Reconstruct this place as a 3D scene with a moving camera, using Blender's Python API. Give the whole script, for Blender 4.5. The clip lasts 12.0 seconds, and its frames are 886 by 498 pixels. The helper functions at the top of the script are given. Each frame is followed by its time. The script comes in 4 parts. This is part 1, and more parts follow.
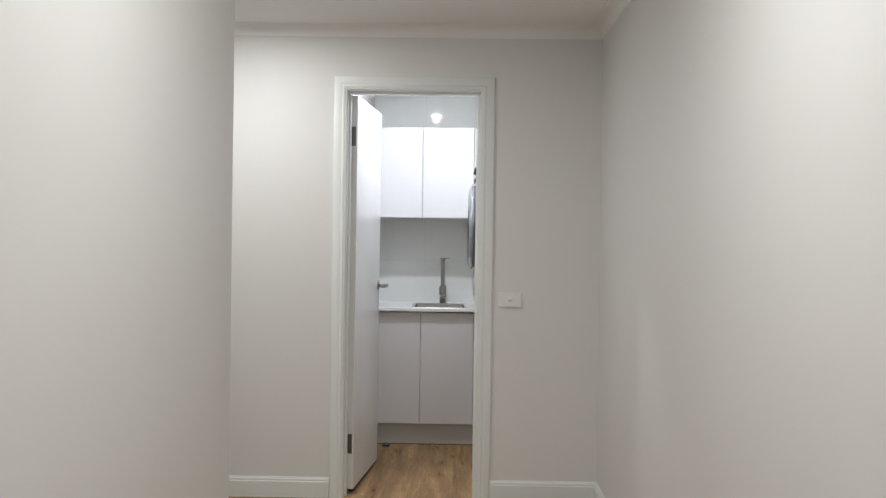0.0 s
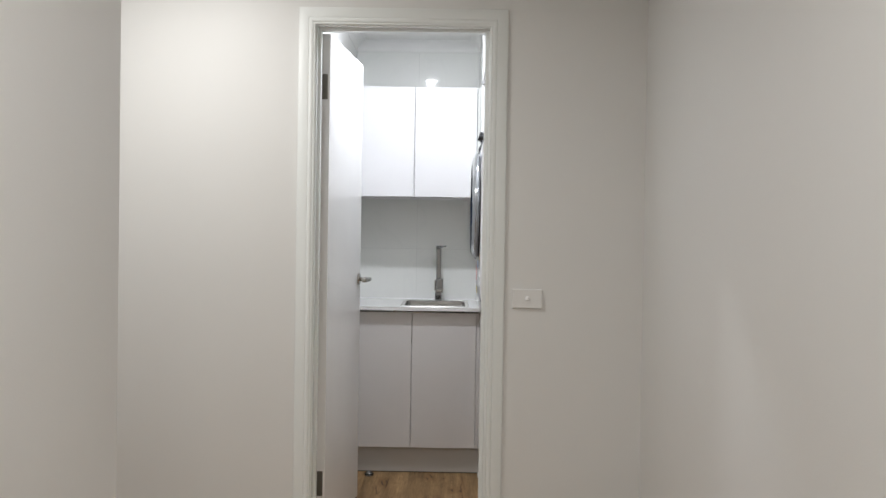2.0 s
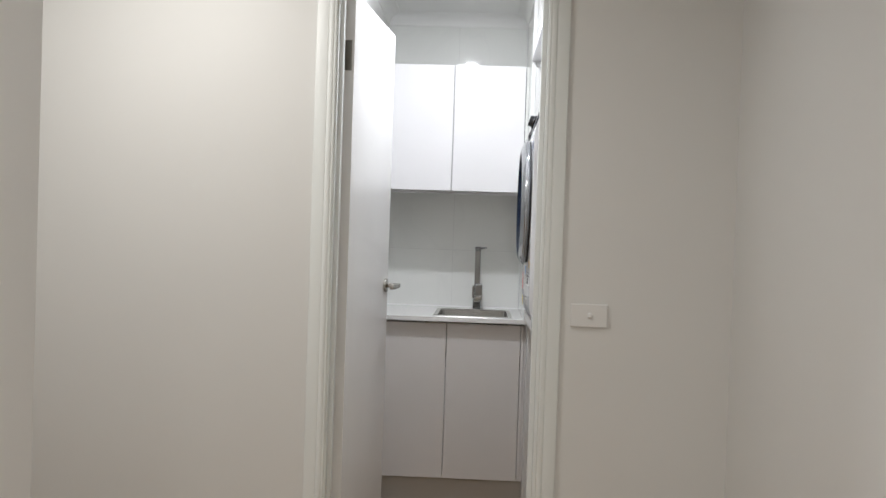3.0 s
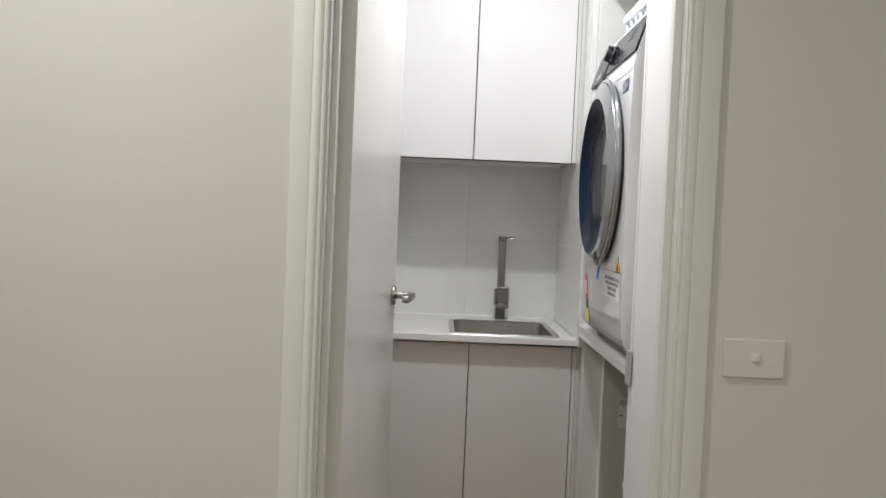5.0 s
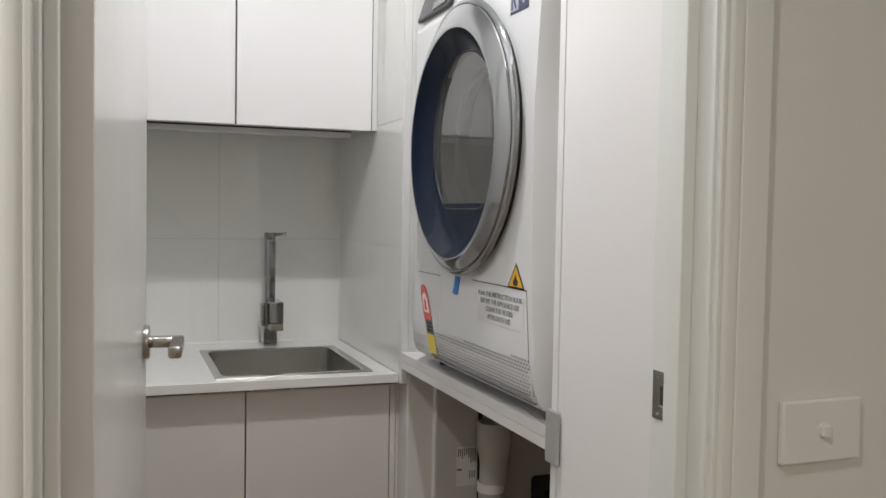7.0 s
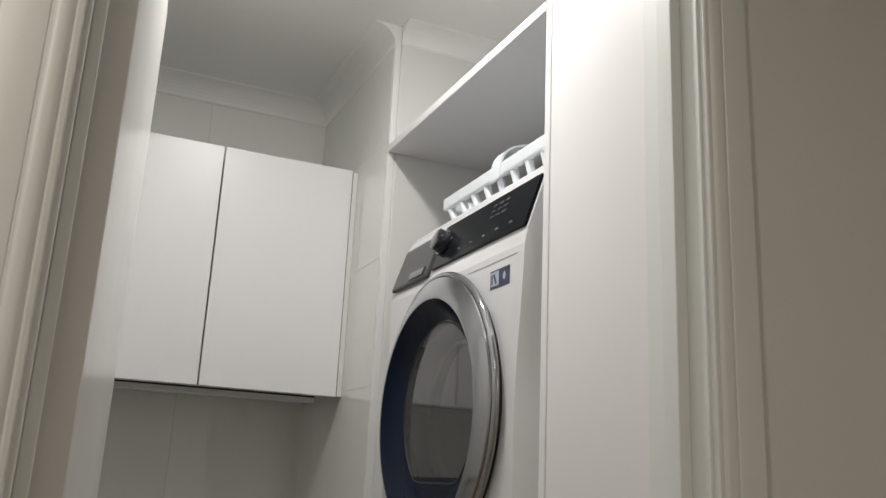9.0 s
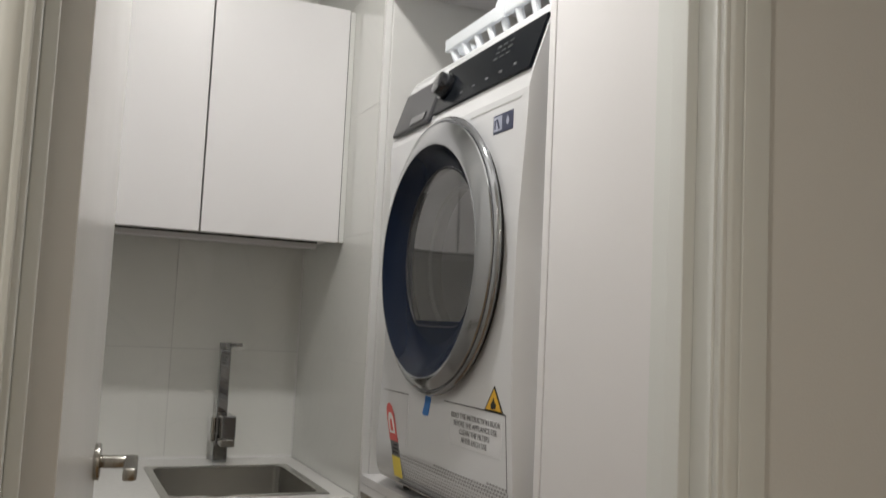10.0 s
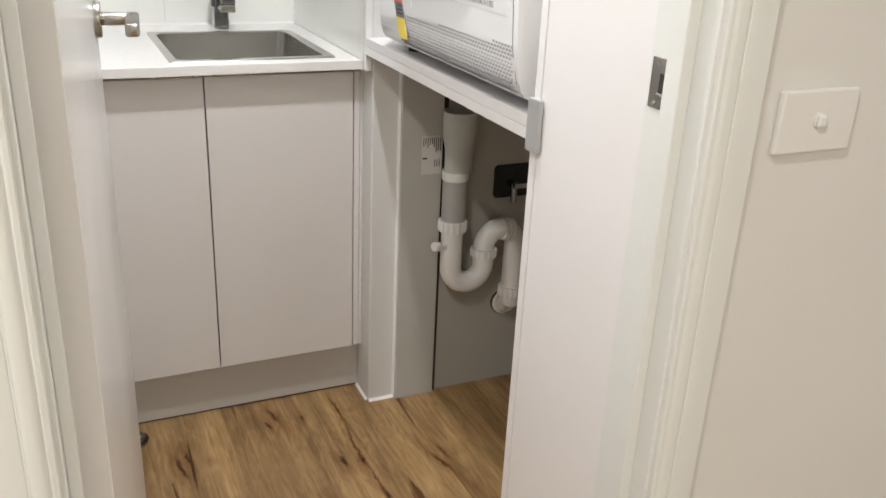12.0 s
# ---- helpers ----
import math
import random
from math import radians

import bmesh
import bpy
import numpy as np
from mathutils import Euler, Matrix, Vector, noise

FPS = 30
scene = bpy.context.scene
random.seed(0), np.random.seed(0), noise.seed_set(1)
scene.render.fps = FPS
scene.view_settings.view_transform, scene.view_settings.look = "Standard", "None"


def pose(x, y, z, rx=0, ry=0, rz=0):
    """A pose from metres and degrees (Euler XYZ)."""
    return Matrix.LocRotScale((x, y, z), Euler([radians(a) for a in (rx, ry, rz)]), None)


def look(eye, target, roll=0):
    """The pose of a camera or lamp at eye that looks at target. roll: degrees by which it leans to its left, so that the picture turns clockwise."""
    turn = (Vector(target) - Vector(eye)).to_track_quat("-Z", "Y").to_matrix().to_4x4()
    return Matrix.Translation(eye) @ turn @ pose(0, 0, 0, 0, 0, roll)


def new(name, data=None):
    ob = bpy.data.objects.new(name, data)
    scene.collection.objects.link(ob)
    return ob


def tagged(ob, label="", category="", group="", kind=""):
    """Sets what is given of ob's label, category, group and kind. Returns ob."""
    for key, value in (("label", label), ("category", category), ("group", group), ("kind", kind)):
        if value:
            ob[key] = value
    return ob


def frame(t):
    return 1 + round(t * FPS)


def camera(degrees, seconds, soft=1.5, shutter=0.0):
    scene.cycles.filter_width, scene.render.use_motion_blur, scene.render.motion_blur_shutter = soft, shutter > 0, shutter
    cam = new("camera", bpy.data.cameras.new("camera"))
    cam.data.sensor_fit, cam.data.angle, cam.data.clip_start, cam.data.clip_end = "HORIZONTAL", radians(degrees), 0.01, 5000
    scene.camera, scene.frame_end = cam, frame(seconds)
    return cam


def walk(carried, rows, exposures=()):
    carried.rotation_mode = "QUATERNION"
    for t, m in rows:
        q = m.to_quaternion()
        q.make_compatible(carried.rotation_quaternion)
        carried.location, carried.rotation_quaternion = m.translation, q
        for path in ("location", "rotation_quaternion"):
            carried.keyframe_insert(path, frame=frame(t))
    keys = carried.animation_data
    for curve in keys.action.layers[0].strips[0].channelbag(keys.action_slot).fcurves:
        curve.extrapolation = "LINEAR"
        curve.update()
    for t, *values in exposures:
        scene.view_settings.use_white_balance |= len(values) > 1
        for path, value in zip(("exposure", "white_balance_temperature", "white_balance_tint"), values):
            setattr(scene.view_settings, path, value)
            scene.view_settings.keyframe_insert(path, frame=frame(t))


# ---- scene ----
cam = camera(53.9, 12.0, shutter=0.18)
PATH = [
    (0, (0.793, -4.397, 1.286), (0.758, -2.397, 1.277), 0.8),
    (0.5, (0.825, -4.152, 1.29), (0.758, -2.154, 1.308), 0.7),
    (1, (0.816, -3.921, 1.273), (0.755, -1.922, 1.252), 1.1),
    (1.5, (0.756, -3.643, 1.271), (0.754, -1.643, 1.241), 1.1),
    (2, (0.759, -3.385, 1.252), (0.74, -1.385, 1.223), 0.9),
    (2.3, (0.784, -3.224, 1.264), (0.713, -1.225, 1.242), 1.4),
    (2.5, (0.766, -3.105, 1.271), (0.672, -1.107, 1.233), 1.8),
    (3, (0.713, -2.791, 1.263), (0.621, -0.794, 1.226), 1.9),
    (3.2, (0.693, -2.683, 1.263), (0.611, -0.685, 1.212), 1.8),
    (4.8, (0.475, -1.767, 1.262), (0.46, 0.231, 1.177), 2.2),
    (5, (0.446, -1.657, 1.258), (0.456, 0.342, 1.187), 2.4),
    (5.5, (0.409, -1.355, 1.261), (0.432, 0.644, 1.238), 2.4),
    (5.8, (0.372, -1.203, 1.257), (0.490, 0.793, 1.201), 1.8),
    (6, (0.337, -1.111, 1.255), (0.57, 0.874, 1.185), 1.4),
    (6.5, (0.263, -0.897, 1.255), (0.807, 1.024, 1.147), -0.2),
    (7, (0.286, -0.793, 1.261), (0.988, 1.078, 1.178), 1.0),
    (7.3, (0.279, -0.771, 1.264), (1.009, 1.091, 1.208), 1.0),
    (7.5, (0.269, -0.765, 1.268), (1.009, 1.093, 1.299), 1.0),
    (7.7, (0.26, -0.763, 1.272), (1.008, 1.087, 1.41), 1.1),
    (9.3, (0.243, -0.753, 1.267), (1.016, 1.013, 1.801), 2.9),
    (9.5, (0.246, -0.747, 1.269), (1.028, 1.037, 1.723), 2.9),
    (10, (0.251, -0.737, 1.271), (1.06, 1.083, 1.446), 2.7),
    (10.5, (0.259, -0.729, 1.263), (1.074, 1.095, 1.153), 2.5),
    (11, (0.256, -0.735, 1.254), (1.061, 1.061, 0.897), 2.9),
    (11.5, (0.254, -0.735, 1.248), (1.049, 1.003, 0.658), 3.0),
    (12, (0.254, -0.726, 1.24), (1.037, 0.951, 0.482), 2.7),
]
EXPOSURES = [(0.0, -0.2, 6160, 10), (1.0, -0.2, 6210, 10), (2.0, -0.15, 6260, 10), (3.2, -0.26, 6410, 10), (5.0, -0.4, 6670, 10), (5.5, -0.65, 6720, 10), (6.0, -0.58, 6720, 10), (7.0, -0.48, 6770, 10), (7.5, -0.46, 6820, 10), (7.7, -0.5, 6870, 10),
             (9.3, -1.18, 7070, 10), (9.5, -1.14, 7070, 10), (10.5, -0.56, 7120, 10), (11.0, 0.15, 7020, 10), (11.5, 0.38, 6870, 10), (12.0, 0.5, 6770, 10)]
walk(cam, [(t, look(eye, to, roll)) for t, eye, to, roll in PATH], EXPOSURES)

# ---- world and lamps ----
world = bpy.data.worlds.new("world")
world.use_nodes = True
world.node_tree.nodes["Background"].inputs[0].default_value = (0.9, 0.92, 1.0, 1)
world.node_tree.nodes["Background"].inputs[1].default_value = 0.02
scene.world = world

CEIL = 2.385
HALL_LIGHTS = [(0.77, -2.75, 16), (0.77, -5.2, 16), (-0.25, -0.75, 15.7)]
LAUNDRY_LIGHTS = [(0.594, 0.49, 12.8)]


def spot(x, y, watts, colour):
    lamp = bpy.data.lights.new("downlight_lamp", "AREA")
    lamp.shape, lamp.size, lamp.energy, lamp.color = "DISK", 0.07, watts, colour
    ob = new("downlight_lamp", lamp)
    ob.matrix_world = pose(x, y, CEIL - 0.012)
    return ob


for x, y, w in HALL_LIGHTS:
    spot(x, y, w, (1.0, 0.965, 0.915))
for x, y, w in LAUNDRY_LIGHTS:
    spot(x, y, w, (0.945, 0.965, 1.0))
    # point lamp added under the fitting to brighten upper doors and ceiling
    side = bpy.data.lights.new("added_side_lamp", "POINT")
    side.energy, side.color, side.shadow_soft_size = 0.22 * w, (0.945, 0.965, 1.0), 0.025
    new("added_side_lamp", side).matrix_world = pose(x, y, CEIL - 0.040)


# ---- materials ----
def material(name, colour, rough=0.5, metal=0.0, bump=0.0, bump_scale=200.0, vary=0.0, vary_scale=3.0, coat=0.0, spec=0.5):
    m = bpy.data.materials.new(name)
    m.use_nodes = True
    nt = m.node_tree
    p = nt.nodes["Principled BSDF"]
    p.inputs["Base Color"].default_value = (*colour, 1)
    p.inputs["Roughness"].default_value = rough
    p.inputs["Metallic"].default_value = metal
    p.inputs["Coat Weight"].default_value = coat
    p.inputs["Specular IOR Level"].default_value = spec
    tc = nt.nodes.new("ShaderNodeTexCoord")
    if vary:
        n = nt.nodes.new("ShaderNodeTexNoise")
        n.inputs["Scale"].default_value, n.inputs["Detail"].default_value = vary_scale, 6
        nt.links.new(tc.outputs["Object"], n.inputs["Vector"])
        r = nt.nodes.new("ShaderNodeValToRGB")
        lo = [c * (1 - vary) for c in colour]
        r.color_ramp.elements[0].position, r.color_ramp.elements[1].position = 0.3, 0.7
        r.color_ramp.elements[0].color, r.color_ramp.elements[1].color = (*lo, 1), (*colour, 1)
        nt.links.new(n.outputs["Fac"], r.inputs["Fac"])
        nt.links.new(r.outputs["Color"], p.inputs["Base Color"])
        g = nt.nodes.new("ShaderNodeMapRange")
        g.inputs["To Min"].default_value, g.inputs["To Max"].default_value = rough * 0.85, min(1, rough * 1.2)
        nt.links.new(n.outputs["Fac"], g.inputs["Value"])
        nt.links.new(g.outputs["Result"], p.inputs["Roughness"])
    if bump:
        n = nt.nodes.new("ShaderNodeTexNoise")
        n.inputs["Scale"].default_value, n.inputs["Detail"].default_value = bump_scale, 4
        nt.links.new(tc.outputs["Object"], n.inputs["Vector"])
        b = nt.nodes.new("ShaderNodeBump")
        b.inputs["Strength"].default_value, b.inputs["Distance"].default_value = bump, 0.001
        nt.links.new(n.outputs["Fac"], b.inputs["Height"])
        nt.links.new(b.outputs["Normal"], p.inputs["Normal"])
    return m


def tile_material():
    m = material("glazed_tile", (0.83, 0.84, 0.82), 0.035, spec=0.55)
    nt = m.node_tree
    p = nt.nodes["Principled BSDF"]
    tc = nt.nodes["Texture Coordinate"]
    info = nt.nodes.new("ShaderNodeObjectInfo")
    add = nt.nodes.new("ShaderNodeVectorMath")
    scale = nt.nodes.new("ShaderNodeMath")
    scale.operation = "MULTIPLY"
    scale.inputs[1].default_value = 17.0
    nt.links.new(info.outputs["Random"], scale.inputs[0])
    nt.links.new(tc.outputs["Object"], add.inputs[0])
    nt.links.new(scale.outputs[0], add.inputs[1])
    n = nt.nodes.new("ShaderNodeTexNoise")
    n.inputs["Scale"].default_value, n.inputs["Detail"].default_value, n.inputs["Distortion"].default_value = 2.2, 5, 1.6
    nt.links.new(add.outputs[0], n.inputs["Vector"])
    # thin veins where the noise passes its middle
    sub = nt.nodes.new("ShaderNodeMath")
    sub.operation = "SUBTRACT"
    sub.inputs[1].default_value = 0.5
    ab = nt.nodes.new("ShaderNodeMath")
    ab.operation = "ABSOLUTE"
    nt.links.new(n.outputs["Fac"], sub.inputs[0])
    nt.links.new(sub.outputs[0], ab.inputs[0])
    r = nt.nodes.new("ShaderNodeValToRGB")
    r.color_ramp.elements[0].position, r.color_ramp.elements[1].position = 0.0, 0.035
    r.color_ramp.elements[0].color, r.color_ramp.elements[1].color = (0.858, 0.864, 0.836, 1), (0.875, 0.88, 0.85, 1)
    nt.links.new(ab.outputs[0], r.inputs["Fac"])
    nt.links.new(r.outputs["Color"], p.inputs["Base Color"])
    return m


# x, y, half length, half width, lean of the splits in the laundry floor
SPLITS = [(0.674, 1.138, 0.044, 0.0075, 14), (0.652, 1.098, 0.024, 0.005, 12), (0.429, 0.996, 0.052, 0.0075, 12), (0.448, 1.03, 0.032, 0.005, 6),
          (0.739, 1.103, 0.016, 0.0045, -6), (0.781, 0.896, 0.027, 0.007, 4), (0.825, 0.883, 0.012, 0.005, 0), (0.995, 0.815, 0.05, 0.0065, 15),
          (1.014, 0.85, 0.032, 0.004, 10), (0.833, 0.74, 0.02, 0.005, 5),
          (0.832, 1.12, 0.11, 0.0022, 3), (0.826, 0.96, 0.09, 0.0024, -3), (0.832, 0.80, 0.11, 0.0022, 3)]


def wood_material():
    m = material("oak_plank", (0.42, 0.27, 0.14), 0.42)
    nt = m.node_tree
    p = nt.nodes["Principled BSDF"]
    tc = nt.nodes["Texture Coordinate"]
    info = nt.nodes.new("ShaderNodeObjectInfo")
    comb = nt.nodes.new("ShaderNodeCombineXYZ")
    nt.links.new(info.outputs["Random"], comb.inputs[0])
    nt.links.new(info.outputs["Random"], comb.inputs[1])
    off = nt.nodes.new("ShaderNodeVectorMath")
    off.operation = "MULTIPLY"
    off.inputs[1].default_value = (31, 57, 0)
    nt.links.new(comb.outputs[0], off.inputs[0])
    add = nt.nodes.new("ShaderNodeVectorMath")
    nt.links.new(tc.outputs["Object"], add.inputs[0])
    nt.links.new(off.outputs[0], add.inputs[1])

    def stretched(sx, sy):
        q = nt.nodes.new("ShaderNodeVectorMath")
        q.operation = "MULTIPLY"
        q.inputs[1].default_value = (sx, sy, 1)
        nt.links.new(add.outputs[0], q.inputs[0])
        return q.outputs[0]

    def noise_node(vec, scale, detail, dist):
        n = nt.nodes.new("ShaderNodeTexNoise")
        n.inputs["Scale"].default_value, n.inputs["Detail"].default_value, n.inputs["Distortion"].default_value = scale, detail, dist
        nt.links.new(vec, n.inputs["Vector"])
        return n.outputs["Fac"]

    def ramp(fac, a, b, ca, cb):
        r = nt.nodes.new("ShaderNodeValToRGB")
        r.color_ramp.elements[0].position, r.color_ramp.elements[1].position = a, b
        r.color_ramp.elements[0].color, r.color_ramp.elements[1].color = (*ca, 1), (*cb, 1)
        nt.links.new(fac, r.inputs["Fac"])
        return r.outputs["Color"]

    def times(a, b):
        x = nt.nodes.new("ShaderNodeMix")
        x.data_type, x.blend_type = "RGBA", "MULTIPLY"
        x.inputs[0].default_value = 1.0
        nt.links.new(a, x.inputs[6])
        nt.links.new(b, x.inputs[7])
        return x.outputs[2]

    broad = ramp(noise_node(stretched(9, 0.9), 1.0, 6, 1.0), 0.3, 0.7, (0.235, 0.138, 0.057), (0.58, 0.385, 0.185))
    grain = ramp(noise_node(stretched(120, 5), 1.0, 6, 0.4), 0.28, 0.62, (0.70, 0.65, 0.60), (1, 1, 1))
    mottle = ramp(noise_node(stretched(38, 9), 1.0, 8, 1.8), 0.32, 0.62, (0.74, 0.69, 0.63), (1, 1, 1))
    cracks = ramp(noise_node(stretched(22, 1.3), 1.0, 5, 1.6), 0.27, 0.33, (0.30, 0.18, 0.12), (1, 1, 1))
    col = times(times(times(broad, grain), mottle), cracks)
    # knots: small dark spots with a warm halo, in about one cell of three
    v = nt.nodes.new("ShaderNodeTexVoronoi")
    v.voronoi_dimensions = "2D"
    v.inputs["Scale"].default_value = 1.0
    wob = nt.nodes.new("ShaderNodeVectorMath")
    nt.links.new(stretched(8.5, 2.4), wob.inputs[0])
    wn = nt.nodes.new("ShaderNodeTexNoise")
    wn.inputs["Scale"].default_value = 25
    nt.links.new(add.outputs[0], wn.inputs["Vector"])
    ws = nt.nodes.new("ShaderNodeVectorMath")
    ws.operation = "SCALE"
    ws.inputs[3].default_value = 0.20
    nt.links.new(wn.outputs["Color"], ws.inputs[0])
    nt.links.new(ws.outputs[0], wob.inputs[1])
    nt.links.new(wob.outputs[0], v.inputs["Vector"])
    sep = nt.nodes.new("ShaderNodeSeparateColor")
    nt.links.new(v.outputs["Color"], sep.inputs[0])
    skip = nt.nodes.new("ShaderNodeMath")
    skip.operation = "GREATER_THAN"
    skip.inputs[1].default_value = 0.25
    nt.links.new(sep.outputs[0], skip.inputs[0])
    dist = nt.nodes.new("ShaderNodeMath")
    dist.operation = "ADD"
    nt.links.new(v.outputs["Distance"], dist.inputs[0])
    nt.links.new(skip.outputs[0], dist.inputs[1])
    knot = ramp(dist.outputs[0], 0.03, 0.075, (0.10, 0.06, 0.04), (1, 1, 1))
    halo = ramp(dist.outputs[0], 0.05, 0.30, (0.72, 0.62, 0.52), (1, 1, 1))
    col = times(times(col, knot), halo)
    # the slanting splits by the cupboards
    geo = nt.nodes.new("ShaderNodeNewGeometry")
    shake = nt.nodes.new("ShaderNodeTexNoise")
    shake.inputs["Scale"].default_value, shake.inputs["Detail"].default_value = 45, 3
    nt.links.new(geo.outputs["Position"], shake.inputs["Vector"])
    moved = nt.nodes.new("ShaderNodeVectorMath")
    moved.operation = "MULTIPLY_ADD"
    moved.inputs[1].default_value = (0.016, 0.02, 0)
    nt.links.new(shake.outputs["Color"], moved.inputs[0])
    nt.links.new(geo.outputs["Position"], moved.inputs[2])
    for x, y, half, wide, lean in SPLITS:
        mp = nt.nodes.new("ShaderNodeMapping")
        mp.vector_type = "TEXTURE"
        mp.inputs["Location"].default_value = (x + 0.008, y + 0.01, 0)
        mp.inputs["Rotation"].default_value = (0, 0, radians(lean))
        mp.inputs["Scale"].default_value = (wide, half, 1)
        nt.links.new(moved.outputs[0], mp.inputs["Vector"])
        ln = nt.nodes.new("ShaderNodeVectorMath")
        ln.operation = "LENGTH"
        nt.links.new(mp.outputs[0], ln.inputs[0])
        col = times(col, ramp(ln.outputs["Value"], 0.35, 1.1, (0.24, 0.16, 0.115) if wide > 0.003 else (0.5, 0.37, 0.28), (1, 1, 1)))
        big = nt.nodes.new("ShaderNodeMath")
        big.operation = "MULTIPLY"
        big.inputs[1].default_value = 0.32
        nt.links.new(ln.outputs["Value"], big.inputs[0])
        col = times(col, ramp(big.outputs[0], 0.3, 1.0, (0.72, 0.62, 0.52), (1, 1, 1)))
    tone = nt.nodes.new("ShaderNodeValToRGB")
    tone.color_ramp.elements[0].color, tone.color_ramp.elements[1].color = (0.93, 0.92, 0.91, 1), (1, 1, 1, 1)
    nt.links.new(info.outputs["Random"], tone.inputs["Fac"])
    col = times(col, tone.outputs["Color"])
    nt.links.new(col, p.inputs["Base Color"])
    b = nt.nodes.new("ShaderNodeBump")
    b.inputs["Strength"].default_value, b.inputs["Distance"].default_value = 0.25, 0.0006
    nt.links.new(grain, b.inputs["Height"])
    nt.links.new(b.outputs["Normal"], p.inputs["Normal"])
    return m


def brushed(name, colour, rough, sx=4.0, sy=300.0):
    m = material(name, colour, rough, 1.0)
    nt = m.node_tree
    p = nt.nodes["Principled BSDF"]
    tc = nt.nodes["Texture Coordinate"]
    mp = nt.nodes.new("ShaderNodeMapping")
    mp.inputs["Scale"].default_value = (sx, sy, sy)
    n = nt.nodes.new("ShaderNodeTexNoise")
    n.inputs["Scale"].default_value = 1.0
    nt.links.new(tc.outputs["Object"], mp.inputs["Vector"])
    nt.links.new(mp.outputs["Vector"], n.inputs["Vector"])
    g = nt.nodes.new("ShaderNodeMapRange")
    g.inputs["To Min"].default_value, g.inputs["To Max"].default_value = rough * 0.97, rough * 1.04
    nt.links.new(n.outputs["Fac"], g.inputs["Value"])
    nt.links.new(g.outputs["Result"], p.inputs["Roughness"])
    return m


PAINT = material("wall_paint", (0.770, 0.769, 0.752), 0.5, bump=0.26, bump_scale=240, vary=0.03, vary_scale=1.3, spec=0.35)
CEILING = material("ceiling_paint", (0.90, 0.90, 0.88), 0.75, bump=0.2, bump_scale=220, vary=0.02, vary_scale=1.2, spec=0.25)
TRIM = material("trim_enamel", (0.80, 0.825, 0.81), 0.42, bump=0.03, bump_scale=60)
DOOR = material("door_enamel", (0.84, 0.835, 0.82), 0.24, bump=0.10, bump_scale=45, vary=0.015, vary_scale=3)
MELAMINE = material("white_melamine", (0.87, 0.862, 0.875), 0.34, bump=0.05, bump_scale=500, vary=0.012, vary_scale=5)
CARCASS = material("melamine_edge", (0.74, 0.74, 0.74), 0.5, vary=0.03, vary_scale=8)
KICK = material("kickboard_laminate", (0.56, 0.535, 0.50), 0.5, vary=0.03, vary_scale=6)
TILE_EDGE = material("filler_paint", (0.80, 0.81, 0.79), 0.4, vary=0.02, vary_scale=8)
# white door melamine darkened, for light falling off below the counter
SHADEDDOOR = material("white_melamine_shaded", (0.765, 0.738, 0.72), 0.36, bump=0.05, bump_scale=500, vary=0.02, vary_scale=5)
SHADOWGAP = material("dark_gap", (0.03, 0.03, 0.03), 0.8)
STONE = material("counter_laminate", (0.88, 0.875, 0.86), 0.22, vary=0.03, vary_scale=60)
TILE = tile_material()
GROUT = material("grout", (0.74, 0.74, 0.72), 0.85, bump=0.3, bump_scale=300, vary=0.08, vary_scale=20)
SILICONE = material("silicone_bead", (0.85, 0.85, 0.84), 0.35)
WOOD = wood_material()
SUBFLOOR = material("subfloor", (0.05, 0.035, 0.025), 0.9)
STEEL = brushed("brushed_steel", (0.53, 0.52, 0.50), 0.22)
# hinge nickel darkened for the shadow it stands in
HINGE = material("hinge_nickel_shaded", (0.20, 0.19, 0.165), 0.42, 0.8, vary=0.1, vary_scale=40)
CHROME = material("chrome", (0.31, 0.315, 0.32), 0.035, 1.0)
NICKEL = material("satin_nickel", (0.42, 0.405, 0.375), 0.24, 1.0, vary=0.08, vary_scale=40)
PLASTIC = material("white_plastic", (0.80, 0.80, 0.79), 0.30, vary=0.01, vary_scale=9)
APPLIANCE = material("appliance_enamel", (0.75, 0.76, 0.78), 0.20, vary=0.01, vary_scale=4, coat=0.3)
BEZEL = material("silvered_bezel", (0.44, 0.45, 0.46), 0.16, 0.95, vary=0.02, vary_scale=6)
EDGECHROME = material("bezel_chrome", (0.36, 0.37, 0.39), 0.10, 0.75)
FASCIA = material("control_panel_black", (0.007, 0.009, 0.013), 0.2, spec=0.11)
LABEL = material("label_film", (0.76, 0.77, 0.79), 0.4)
NAVY = material("navy_gloss", (0.005, 0.011, 0.028), 0.25, spec=0.25)
BLACKGLASS = material("control_black", (0.012, 0.013, 0.017), 0.12, coat=0.5)
SMOKE = material("smoked_drawer", (0.05, 0.05, 0.056), 0.3, spec=0.3)
GAPBROWN = material("raw_board_gap", (0.055, 0.04, 0.03), 0.9, vary=0.3, vary_scale=40)
# white panel taken to mid grey for the shade under the dryer shelf
SHADEPANEL = material("shaded_panel_white", (0.52, 0.515, 0.485), 0.55, bump=0.1, bump_scale=240, vary=0.03, vary_scale=5)
RUBBER = material("black_rubber", (0.015, 0.015, 0.015), 0.6)
DRUM = material("drum_steel", (0.78, 0.78, 0.79), 0.45, 0.3, bump=0.1, bump_scale=120, vary=0.06, vary_scale=14)
# plasterboard grey, lowered further for the shade under the shelf
BOARD = material("plasterboard_shaded", (0.43, 0.42, 0.38), 0.8, bump=0.2, bump_scale=200, vary=0.05, vary_scale=3)
